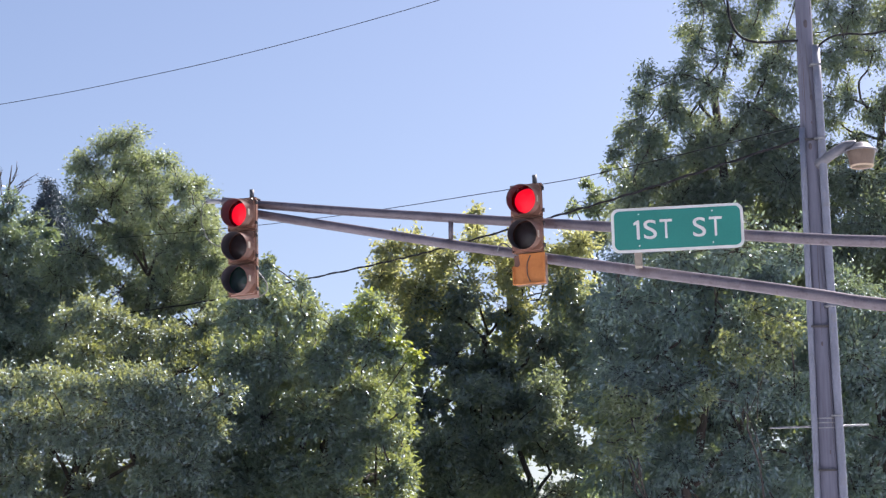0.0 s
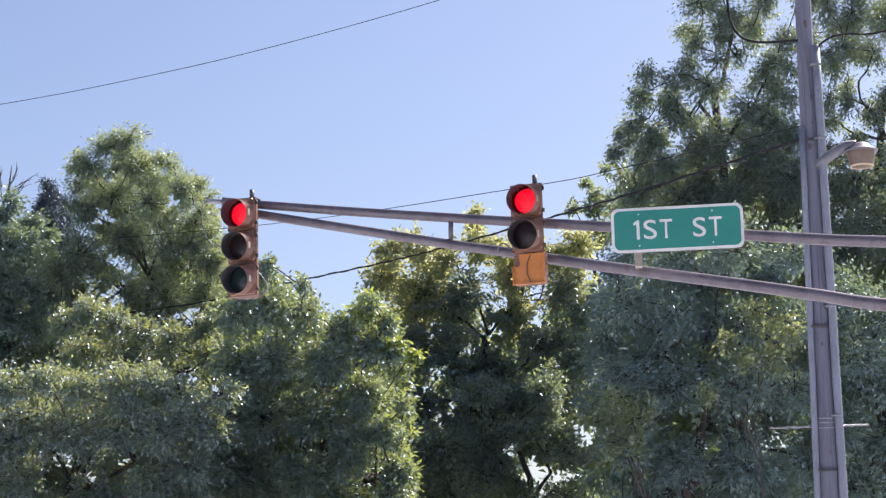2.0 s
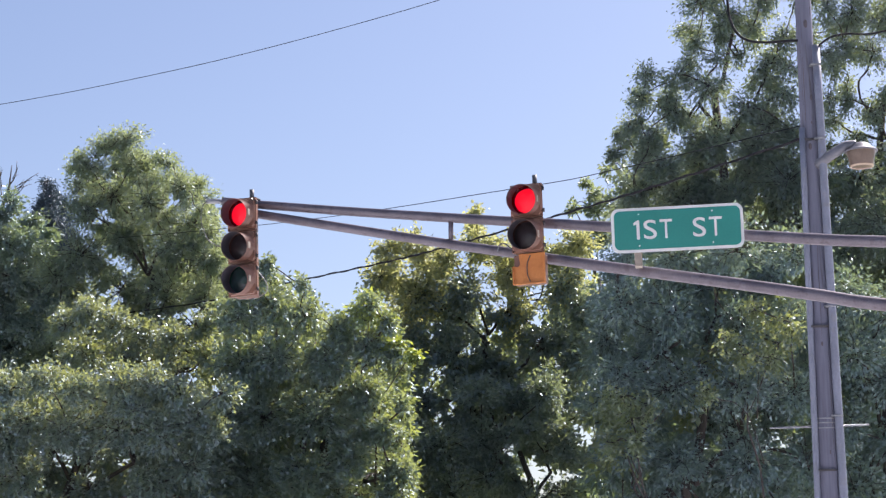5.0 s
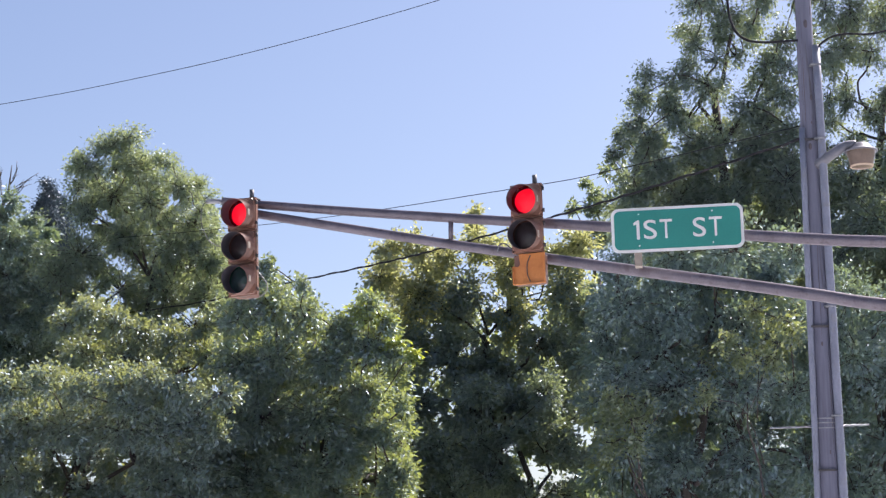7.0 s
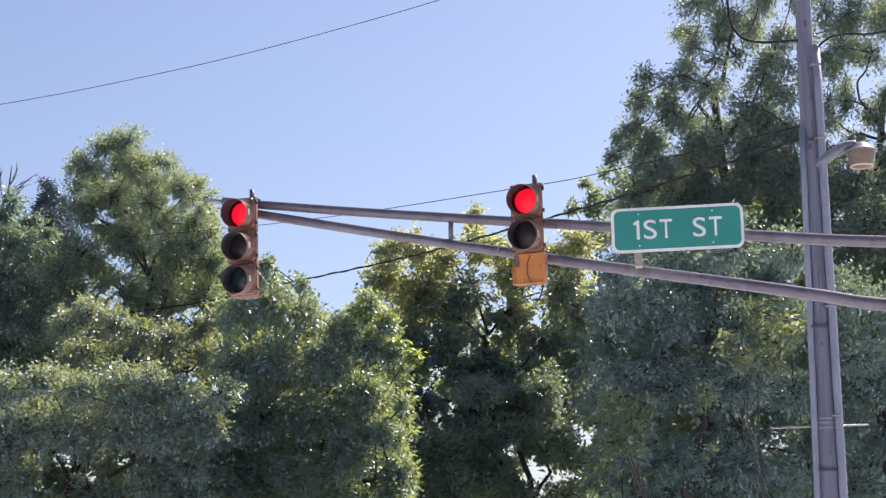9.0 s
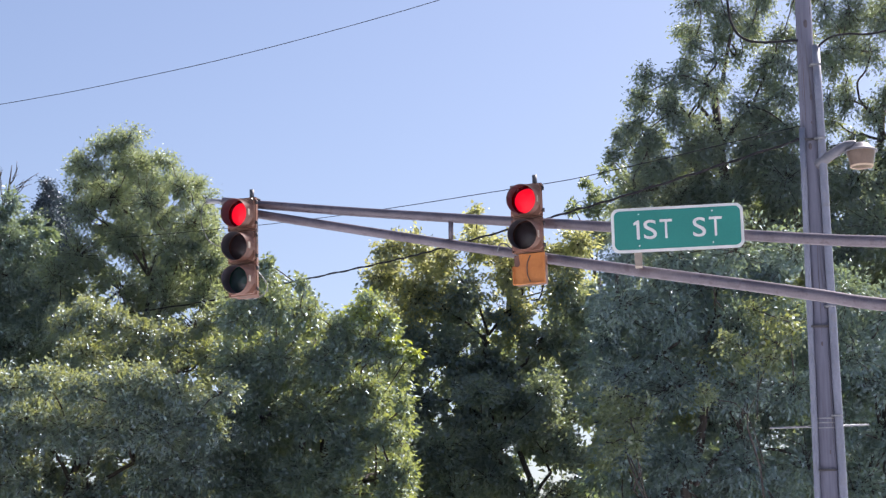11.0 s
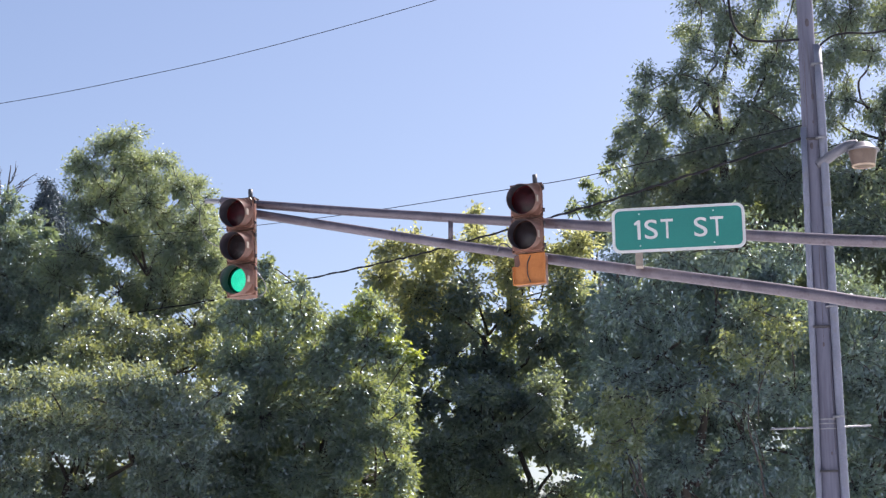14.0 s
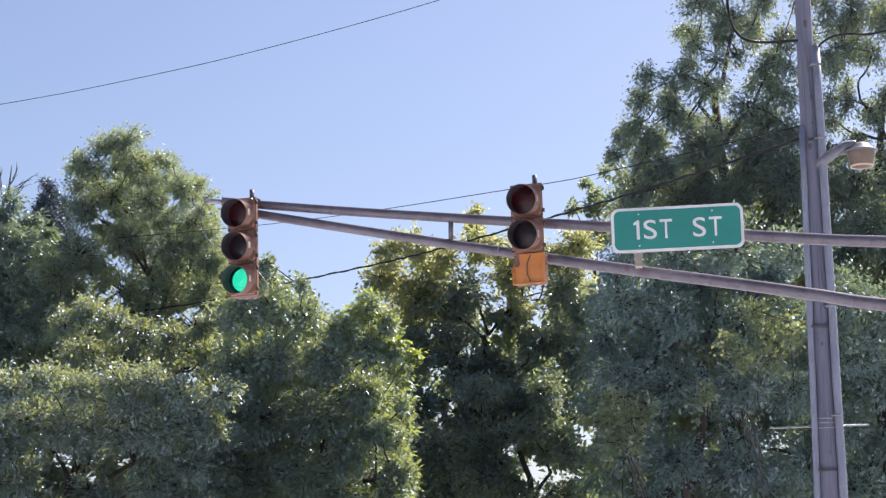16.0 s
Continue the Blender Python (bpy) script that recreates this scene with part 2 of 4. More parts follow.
# ---- ground ----
def ground():
    bm = bmesh.new()
    bmesh.ops.create_grid(bm, x_segments=60, y_segments=60, size=2200)
    for v in bm.verts:
        far = max(0.0, v.co.length - 150) / 2000
        v.co.z = -0.02 + 6 * far * noise.noise(v.co * 0.002)
    tagged(part("ground", bm, M["grass"]), "mown green verge reaching to the horizon", "ground", kind="structure")
    # Unseen paving, made pale and wide to throw fill light up at the trees.
    bm = box((400, 82.0, 0.12), (0, -10.0, -0.045))
    tagged(part("road", bm, M["bounce_paving"]), "unseen pale street below the signals, added to bounce light upward", "road", kind="structure")
    for y in (-51.08, 31.08):
        bm = box((400, 0.16, 0.3), (0, y, 0.0), 0.02)
        tagged(part("kerb", bm, M["concrete"]), "pale concrete kerb along the street", "kerb", "kerbs", "structure")


ground()

# ---- mast arm ----
UPPER = [(-2.525, 18.568, 5.942), (-2.341, 18.504, 5.927), (-1.933, 18.362, 5.850), (-0.957, 18.022, 5.682), (0.098, 17.655, 5.513), (0.720, 17.438, 5.416), (1.651, 17.114, 5.274), (3.309, 16.537, 5.015), (4.135, 16.249, 4.902)]
LOWER = [(-2.057, 18.405, 5.785), (-1.932, 18.362, 5.743), (-1.077, 18.064, 5.528), (0.093, 17.657, 5.237), (0.656, 17.460, 5.106), (1.043, 17.326, 5.009), (1.902, 17.026, 4.811), (2.781, 16.720, 4.616), (3.528, 16.460, 4.442), (4.098, 16.262, 4.306)]
AZ = -19.2


def mast_arm():
    root = thing("signal_mast", pose(5.9, 15.65, 0), "weathered grey steel signal mast with a two-pipe truss arm", "traffic signal mast")
    inv = lambda pts: local(root, pts)
    up, lo = [Vector(p) for p in UPPER], [Vector(p) for p in LOWER]
    up_end, lo_end = Vector((5.9, 15.65, 4.72)), Vector((5.9, 15.65, 3.98))
    u = curve_points(inv(up + [up_end]), 5)
    n = len(u)
    part("upper_pipe", Tubes().add(u[5:], [0.044 + 0.015 * k / (n - 6) for k in range(n - 5)], 16).mesh("upper_pipe"), M["arm"], root)
    part("arm_tip", Tubes().add([u[0], u[2], u[6]], 0.026, 12).mesh("arm_tip"), M["steel"], root, "thin zinc-grey pipe end")
    w = curve_points(inv(lo + [lo_end]), 5)
    n = len(w)
    part("lower_pipe", Tubes().add(w, [0.044 + 0.020 * k / (n - 1) for k in range(n)], 16).mesh("lower_pipe"), M["arm"], root)
    a, b = inv([(0.085, 17.659, 5.479), (0.082, 17.660, 5.268)])
    part("strut", Tubes().add([a, (a + b) / 2, b], 0.026, 10).mesh("strut"), M["arm"], root)
    c = Vector(inv([(-0.479, 17.855, 5.431)])[0])
    part("bolt", Tubes().add([c, c + Vector((0, 0, 0.03))], 0.006, 6).mesh("bolt"), M["steel"], root)
    post = lathe([(0, 6.3), (0.05, 6.28), (0.105, 6.2), (0.105, 4.9), (0.125, 4.7), (0.15, 0.5), (0.15, 0.06)], 24)
    part("post", post, M["arm"], root)
    bm = box((0.46, 0.46, 0.05), (0, 0, 0.03), 0.008)
    part("base_plate", bm, M["arm"], root)
    for i in range(4):
        p = Vector((0.18 * (1 if i % 2 else -1), 0.18 * (1 if i > 1 else -1), 0.07))
        part("anchor_bolt", Tubes().add([p, p + Vector((0, 0, 0.06))], 0.018, 6).mesh("anchor_bolt"), M["steel"], root)
    part("footing", box((0.9, 0.9, 0.1), (0, 0, -0.03), 0.02), M["concrete"], root, "pale concrete footing")
    return root


mast_arm()

# ---- signal heads ----
PITCH, WIDE, DEEP = 0.350, 0.330, 0.17
FACE = Matrix.Rotation(radians(90), 4, "X")  # turns a lathe's +z towards the viewer's side (-y)


def section(root, z, lens):
    """One housing section with its door, lens and tunnel visor; the face looks along -y."""
    s = part("section", ring_box(WIDE, DEEP, PITCH - 0.012, 0.148, z), [M["housing"], M["inside"]], root)
    door = ring_plate(WIDE - 0.012, PITCH - 0.026, 0.153, 0.018, 0.03)
    part("door", door, M["housing"], s, m=pose(0, -DEEP / 2 - 0.009, z))
    prof = [(0.0, 0.032), (0.05, 0.029), (0.10, 0.018), (0.155, 0.0)]
    part("lens", lathe(prof, 32, FACE), M[lens], s, m=pose(0, -DEEP / 2 + 0.0, z))
    v = lathe([(0.162, 0.0), (0.162, 0.012), (0.152, 0.014), (0.150, 0.182), (0.1465, 0.185), (0.1455, 0.172), (0.1455, 0.0)], 36, None, None, 4)
    for q in v.verts:
        if q.co.z > 0.1:
            q.co.z -= 0.022 * (0.5 - q.co.y / 0.32)
    bmesh.ops.transform(v, matrix=FACE, verts=v.verts)
    part("visor", v, [M["housing"], M["visor_in"]], s, m=pose(0, -DEEP / 2 - 0.018, z, 8.0, 0, 0))
    # added pale plate imitates the sunlit spot on the visor's outer wall
    glint = box((0.010, 0.050, 0.066), (0.152, -DEEP / 2 - 0.145, z - 0.022), 0.004)
    part("visor_glint", glint, M["tan"], s, "pale plate imitating a sunlit spot on the visor's flank")
    for k in (-1, 1):
        h = Tubes().add([(WIDE / 2 + 0.008, -DEEP / 2, z + k * 0.11 - 0.018), (WIDE / 2 + 0.008, -DEEP / 2, z + k * 0.11 + 0.018)], 0.012, 8)
        part("hinge", h.mesh("hinge"), M["dark"], s)
    lt = box((0.016, 0.03, 0.02), (-WIDE / 2 - 0.008, -DEEP / 2, z + 0.1), 0.004)
    part("latch", lt, M["dark"], s)
    return s


def ring_plate(w, h, r, rim, thick):
    """A square plate with a round hole, along y."""
    b = bmesh.new()
    n = 32
    outer, inner = [], []
    for i in range(n):
        a = 2 * math.pi * (i + 0.5) / n
        c, s = math.cos(a), math.sin(a)
        k = 1.0 / max(abs(c) / (w / 2), abs(s) / (h / 2))
        outer.append((c * k, s * k))
        inner.append((c * r, s * r))
    vs = {}
    for side, y in (("f", -thick / 2), ("b", thick / 2)):
        inset = 0.94 if side == "f" else 1.0
        vs[side] = [b.verts.new((x * inset, y, z * inset)) for x, z in outer], [b.verts.new((x, y, z)) for x, z in inner]
    for i in range(n):
        j = (i + 1) % n
        b.faces.new((vs["f"][0][i], vs["f"][0][j], vs["f"][1][j], vs["f"][1][i]))
        b.faces.new((vs["b"][0][j], vs["b"][0][i], vs["b"][1][i], vs["b"][1][j]))
        b.faces.new((vs["f"][0][j], vs["f"][0][i], vs["b"][0][i], vs["b"][0][j]))
        b.faces.new((vs["f"][1][i], vs["f"][1][j], vs["b"][1][j], vs["b"][1][i]))
    bmesh.ops.recalc_face_normals(b, faces=b.faces)
    return b


def ring_box(w, d, h, r, z):
    """A hollow housing: outer shell, round mouth at the front, dark reflector cup inside."""
    b = bmesh.new()
    t = 0.012
    for size, c in (((w, t, h), (0, d / 2 - t / 2, z)), ((t, d - t, h), (-w / 2 + t / 2, -t / 2, z)), ((t, d - t, h), (w / 2 - t / 2, -t / 2, z)),
                    ((w - 2 * t, d - t, t), (0, -t / 2, z + h / 2 - t / 2)), ((w - 2 * t, d - t, t), (0, -t / 2, z - h / 2 + t / 2))):
        b = box(size, c, 0.004, b)
    for q in b.verts:
        back = (q.co.y + d / 2) / d
        q.co.x *= 1.0 - 0.42 * max(0.0, back - 0.12)
    k = len(b.faces)
    cup = lathe([(0.0, -0.12), (0.06, -0.11), (0.10, -0.085), (0.14, -0.02)], 24, Matrix.Translation((0, -d / 2, z)) @ FACE)
    b = join(b, cup)
    b.faces.ensure_lookup_table()
    for fc in b.faces[k:]:
        fc.material_index = 1
    return b


def signal_head(name_label, m, open_base):
    root = thing("traffic_signal", m, name_label, "traffic signal", "signals on the mast arm")
    zs = (PITCH, 0.0, -PITCH)
    section(root, zs[0], "lens_red")
    section(root, zs[1], "lens_amber")
    if not open_base:
        section(root, zs[2], "lens_green")
    else:
        # the lowest section has lost its door: a bare orange box with a hanging lead
        w, h = WIDE + 0.002, PITCH - 0.045
        b = bmesh.new()
        pts = [(-w / 2, -h / 2), (w / 2, -h / 2), (w / 2, h / 2), (-0.10, h / 2), (-0.09, 0.05), (-w / 2 + 0.055, 0.025), (-w / 2, 0.04)]
        f0 = b.faces.new([b.verts.new((x, 0, z)) for x, z in pts])
        ext = bmesh.ops.extrude_face_region(b, geom=[f0])
        bmesh.ops.translate(b, vec=(0, 0.012, 0), verts=[v for v in ext["geom"] if isinstance(v, bmesh.types.BMVert)])
        bmesh.ops.recalc_face_normals(b, faces=b.faces)
        s = part("open_section", b, M["orange"], root, "bare orange housing without its door", m=pose(0, -DEEP / 2 + 0.01, zs[2] + 0.018))
        part("rim", box((0.014, 0.036, h), (w / 2 - 0.007, -0.002, 0), 0.003), M["orange"], s)
        part("rim", box((w, 0.036, 0.014), (0, -0.002, -h / 2 + 0.007), 0.003), M["orange"], s)
        part("rim", box((0.014, 0.036, h * 0.58), (-w / 2 + 0.007, -0.002, -h * 0.21), 0.003), M["orange"], s)
        part("back_shell", box((w - 0.02, 0.11, h - 0.01), (0, 0.075, 0), 0.01), M["housing"], s)
        lead = curve_points([(0.02, -0.008, h / 2 - 0.02), (-0.012, -0.015, 0.05), (-0.01, -0.02, -0.06), (0.015, -0.015, -h / 2 + 0.02)], 8)
        part("lead_wire", Tubes().add(lead, 0.0055, 8).mesh("lead_wire"), M["dark"], s)
    top = zs[0] + PITCH / 2
    part("cap_plate", box((0.15, 0.13, 0.014), (0.055, 0.04, top + 0.003), 0.003), M["dark"], root)
    part("top_pipe", Tubes().add([(0.055, 0.05, top), (0.055, 0.05, top + 0.11)], 0.024, 14).mesh("top_pipe"), M["dark_steel"], root)
    part("mounting_bracket", box((0.09, 0.18, 0.05), (-0.07, DEEP / 2 + 0.07, zs[0] - 0.03), 0.006), M["dark"], root)
    part("mounting_bracket", box((0.09, 0.18, 0.05), (-0.07, DEEP / 2 + 0.07, zs[1] + 0.02), 0.006), M["dark"], root)
    # the lamp that is lit, behind one lens or the other
    lamp = part("lamp", lathe([(0.0, 0.012), (0.07, 0.011), (0.122, 0.002)], 28, FACE), M["glow"], root, "glowing round lamp behind the tinted glass")
    red, last = pose(0, -DEEP / 2 + 0.012, zs[0]), pose(0, -DEEP / 2 + (0.06 if open_base else 0.012), zs[2])
    MOVES.append((lamp, [(0.0, red), (11.733, red), (11.767, last), (16.0, last)]))
    return root


def signal_cables():
    left = thing("signal_cable", Matrix.Identity(4), "thin grey cable hanging from the end of the mast arm", "cable", "signal cables")
    pts = curve_points([(-2.520, 18.534, 5.934), (-2.567, 18.530, 5.878), (-2.577, 18.522, 5.728), (-2.545, 18.522, 5.604), (-2.479, 18.531, 5.494), (-2.337, 18.555, 5.423)], 6)
    part("lead", Tubes().add(pts, 0.005, 6).mesh("lead"), M["dark_steel"], left)
    low = thing("signal_cable", Matrix.Identity(4), "thin grey cable looping beneath the signal", "cable", "signal cables")
    pts = curve_points([(-1.956, 18.158, 5.107), (-1.888, 18.187, 5.040), (-1.839, 18.223, 4.955), (-1.862, 18.284, 4.889), (-1.973, 18.323, 4.838), (-2.102, 18.315, 4.839), (-2.151, 18.226, 4.902)], 6)
    part("lead", Tubes().add(pts, 0.0055, 6).mesh("lead"), M["steel"], low)
    mid = thing("signal_cable", Matrix.Identity(4), "short dark cable loop between lower pipe and signal", "cable", "signal cables")
    pts = curve_points([(0.542, 17.426, 5.095), (0.565, 17.386, 5.168), (0.619, 17.314, 5.163), (0.682, 17.239, 5.090)], 6)
    part("lead", Tubes().add(pts, 0.007, 6).mesh("lead"), M["dark_steel"], mid)


HEAD_A = Matrix.Translation((-2.059, 18.173, 5.340)) @ pose(0, 0, 0, 0, -1.2, AZ - 1)
HEAD_B = Matrix.Translation((0.860, 17.156, 5.195)) @ pose(0, 0, 0, 0, -0.5, AZ)
signal_head("faded red-brown three-lamp signal at the tip of the mast arm", HEAD_A, False)
signal_head("faded red-brown signal with a doorless orange lowest section", HEAD_B, True)
signal_cables()


# ---- street sign ----
def street_sign():
    w, h = 1.258, 0.437
    root = thing("street_sign", Matrix.Translation((2.248, 16.652, 5.152)) @ pose(0, 0, 0, 0, -0.3, AZ + 11), "green street name sign with white border and lettering", "street sign")

    def plate(w, h, r, y0, y1):
        b = bmesh.new()
        vs = []
        for cx, cz, a0 in ((w / 2 - r, h / 2 - r, 0), (-w / 2 + r, h / 2 - r, 90), (-w / 2 + r, -h / 2 + r, 180), (w / 2 - r, -h / 2 + r, 270)):
            for k in range(7):
                a = radians(a0 + 15 * k)
                vs.append(b.verts.new((cx + r * math.cos(a), y0, cz + r * math.sin(a))))
        f0 = b.faces.new(vs)
        ext = bmesh.ops.extrude_face_region(b, geom=[f0])
        bmesh.ops.translate(b, vec=(0, y1 - y0, 0), verts=[v for v in ext["geom"] if isinstance(v, bmesh.types.BMVert)])
        bmesh.ops.recalc_face_normals(b, faces=b.faces)
        return b
    part("border", plate(w, h, 0.075, 0.0, 0.006), M["white"], root, "white rounded border")
    part("panel", plate(w - 0.056, h - 0.056, 0.055, -0.004, 0.001), M["green"], root, "green reflective panel")
    # letters: character, left edge, width
    for ch, x, wide, z in (("S", -0.320, 0.124, -0.094), ("T", -0.165, 0.118, -0.094), ("S", 0.148, 0.124, -0.094), ("T", 0.302, 0.124, -0.094)):
        cu = bpy.data.curves.new("letter", "FONT")
        cu.body, cu.size, cu.extrude, cu.offset, cu.resolution_u = ch, 0.27, 0.0012, 0.001, 6
        tmp = new("letter_draft", cu)
        bpy.context.view_layer.update()
        me = bpy.data.meshes.new_from_object(tmp.evaluated_get(bpy.context.evaluated_depsgraph_get()))
        bpy.data.objects.remove(tmp)
        co = np.array([v.co[:] for v in me.vertices])
        lo, hi = co.min(0), co.max(0)
        sx, sz = (wide / (hi[0] - lo[0])), 0.188 / (hi[1] - lo[1])
        for v in me.vertices:
            v.co = (x + (v.co.x - lo[0]) * sx, -v.co.z - 0.0055, z + (v.co.y - lo[1]) * sz)
        me.flip_normals()
        part("letter", me, M["white"], root, "white letter")
    # the figure one: a stem with a short flag
    b = bmesh.new()
    f0 = b.faces.new([b.verts.new((x - 0.420, -0.0043, z - 0.094)) for x, z in ((0.032, 0), (0.061, 0), (0.061, 0.188), (0.040, 0.188), (0.004, 0.163), (0.004, 0.138), (0.032, 0.150))])
    ext = bmesh.ops.extrude_face_region(b, geom=[f0])
    bmesh.ops.translate(b, vec=(0, -0.0024, 0), verts=[v for v in ext["geom"] if isinstance(v, bmesh.types.BMVert)])
    bmesh.ops.recalc_face_normals(b, faces=b.faces)
    part("letter", b, M["white"], root, "white numeral")
    for x, z in ((-0.365, 0.155), (0.335, 0.155), (-0.365, -0.155), (0.335, -0.155)):
        part("rivet", lathe([(0.0, 0.004), (0.006, 0.003), (0.008, 0.0)], 10, FACE), M["white"], root, m=pose(x, -0.004, z))
    part("bracket", box((0.07, 0.14, 0.17), (-0.385, 0.085, -0.262), 0.006), M["tan"], root, "tan painted mounting bracket")
    part("bracket", box((0.06, 0.09, 0.30), (0.31, 0.052, -0.0), 0.006), M["tan"], root)
    return root


street_sign()

# ---- utility pole ----


def utility_pole():
    foot, top = Vector((4.322, 20.300, 2.772)), Vector((4.368, 20.300, 8.702))
    slope = (top - foot) / (top.z - foot.z)
    base = foot - slope * foot.z
    root = thing("utility_pole", Matrix.Translation(base), "tall weathered grey wooden utility pole with conduits", "utility pole")
    at = lambda z: slope * z
    rad = lambda z: 0.168 - 0.0085 * z
    zs = [k * 0.5 for k in range(24)]
    rng = random.Random(5)
    part("shaft", Tubes().add([at(z) + Vector((rng.uniform(-.004, .004), 0, 0)) for z in zs], [rad(z) for z in zs], 22).mesh("shaft"), M["wood"], root)
    # wide conduit on one side, narrow riser on the other
    tz = Vector((4.471, 20.150, 8.085)).z
    z2 = [0.0] + [k * tz / 12 for k in range(1, 13)]
    part("conduit", Tubes().add([at(z) + Vector((rad(z) - 0.005, -0.13, 0)) for z in z2], 0.047, 14).mesh("conduit"), M["conduit"], root, "wide pale grey conduit")
    tz2 = Vector((4.259, 20.150, 7.085)).z
    z3 = [k * tz2 / 10 for k in range(11)]
    part("riser", Tubes().add([at(z) + Vector((-rad(z) - 0.004, -0.10, 0)) for z in z3], 0.036, 12).mesh("riser"), M["conduit"], root, "narrow pale grey riser")
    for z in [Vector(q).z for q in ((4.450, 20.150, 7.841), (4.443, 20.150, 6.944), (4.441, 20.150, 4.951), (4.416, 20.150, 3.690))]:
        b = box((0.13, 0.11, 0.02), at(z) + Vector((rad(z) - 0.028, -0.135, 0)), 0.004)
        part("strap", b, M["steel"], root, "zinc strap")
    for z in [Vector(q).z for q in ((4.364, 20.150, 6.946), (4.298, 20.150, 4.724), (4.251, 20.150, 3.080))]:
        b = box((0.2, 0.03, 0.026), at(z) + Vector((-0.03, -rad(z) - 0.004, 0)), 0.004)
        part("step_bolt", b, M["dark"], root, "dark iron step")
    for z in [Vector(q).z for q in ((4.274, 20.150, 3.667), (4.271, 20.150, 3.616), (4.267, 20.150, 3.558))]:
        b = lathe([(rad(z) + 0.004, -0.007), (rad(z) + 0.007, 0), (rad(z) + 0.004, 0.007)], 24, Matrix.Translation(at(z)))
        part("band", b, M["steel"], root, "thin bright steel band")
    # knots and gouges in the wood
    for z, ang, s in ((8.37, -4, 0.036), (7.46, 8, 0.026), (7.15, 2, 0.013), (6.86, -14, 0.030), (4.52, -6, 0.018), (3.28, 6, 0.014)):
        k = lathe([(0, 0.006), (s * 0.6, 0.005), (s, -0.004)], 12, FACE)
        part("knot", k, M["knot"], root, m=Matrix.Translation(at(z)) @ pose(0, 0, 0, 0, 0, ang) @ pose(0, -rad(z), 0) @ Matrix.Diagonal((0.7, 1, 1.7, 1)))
    # drying cracks along the grain
    for k in range(9):
        z0, z1, ang = rng.uniform(2.5, 9.0), rng.uniform(0.5, 1.6), rng.uniform(-50, 45)
        pts = []
        for i in range(6):
            z = z0 + z1 * i / 5
            turn = radians(ang + rng.uniform(-1.5, 1.5))
            pts.append(at(z) + Vector((math.sin(turn), -math.cos(turn), 0)) * (rad(z) - 0.001))
        part("crack", Tubes().add(pts, [0.001, 0.003, 0.004, 0.0035, 0.003, 0.001], 5).mesh("crack"), M["knot"], root)
    return root


utility_pole()


def tie_rod():
    a, b = Vector((3.751, 20.620, 3.608)), Vector((4.906, 20.620, 3.627))
    root = thing("metal_bar", Matrix.Translation((a + b) / 2), "thin pale metal bar banded across the utility pole", "bar")
    d = (b - a) / 2
    part("rod", Tubes().add([-d, d * 0, d], 0.011, 8).mesh("rod"), M["steel"], root)


tie_rod()


def street_lamp():
    c = Vector((4.894, 20.100, 6.718))
    root = thing("street_lamp", Matrix.Translation(c), "grey street lamp with amber bowl on the utility pole", "street lamp")
    arm = curve_points(local(root, [(4.400, 20.230, 6.640), (4.494, 20.150, 6.698), (4.593, 20.100, 6.758), (4.716, 20.100, 6.831), (4.836, 20.100, 6.849)]), 6)
    part("bracket_arm", Tubes().add(arm, [0.064 - 0.010 * k / (len(arm) - 1) for k in range(len(arm))], 14).mesh("bracket_arm"), M["lamp_cap"], root)
    cap = lathe([(0.0, 0.152), (0.06, 0.148), (0.10, 0.128), (0.125, 0.09), (0.155, 0.07), (0.192, 0.055), (0.196, 0.045), (0.17, 0.04), (0.0, 0.045)], 30)
    part("cap", cap, M["lamp_cap"], root, "pale grey domed cap")
    bowl = lathe([(0.168, 0.042), (0.165, 0.02), (0.135, -0.11), (0.128, -0.128), (0.11, -0.134), (0.0, -0.137)], 30)
    part("bowl", bowl, M["bowl"], root, "amber tinted ribbed bowl")
    # pale colour imitates sun glowing through the bowl's lower edge
    part("rim", lathe([(0.137, -0.125), (0.132, -0.14), (0.118, -0.142), (0.116, -0.13)], 30), M["rim"], root, "lower rim coloured bright as if sunlit through the bowl")


street_lamp()


# ---- overhead wires ----
def wire(label, pts, radius, mat, name="overhead_wire", group="overhead wires"):
    root = thing(name, Matrix.Identity(4), label, "wire", group)
    p = curve_points(pts, 10)
    part("strand", Tubes().add(p, radius, 8).mesh("strand"), M[mat], root)
    return root


def twisted(label, pts, radius, mat):
    """A cable wound round its messenger strand."""
    root = thing("overhead_cable", Matrix.Identity(4), label, "wire", "overhead wires")
    p = curve_points(pts, 60)
    part("messenger", Tubes().add(p, radius, 8).mesh("messenger"), M["cable"], root)
    off = [q + Vector((0, math.cos(k * 0.45), math.sin(k * 0.45))) * radius * 0.9 for k, q in enumerate(p)]
    part("cable", Tubes().add(off, radius * 1.1, 8).mesh("cable"), M[mat], root)


wire("thin dark overhead wire crossing the open sky", [(-11.370, 27.000, 8.918), (-6.436, 25.000, 8.958), (-4.044, 24.000, 9.055), (-2.199, 23.000, 9.128), (-0.010, 22.000, 9.376), (2.299, 21.000, 9.767), (4.382, 20.300, 10.255)], 0.0050, "cable")
wire("thin dark overhead wire passing behind the mast arm", [(-21.525, 56.000, 13.061), (-11.970, 47.000, 11.453), (-3.717, 35.000, 9.275), (1.051, 26.200, 7.838), (2.482, 23.800, 7.535), (4.321, 20.500, 7.201)], 0.0062, "cable")
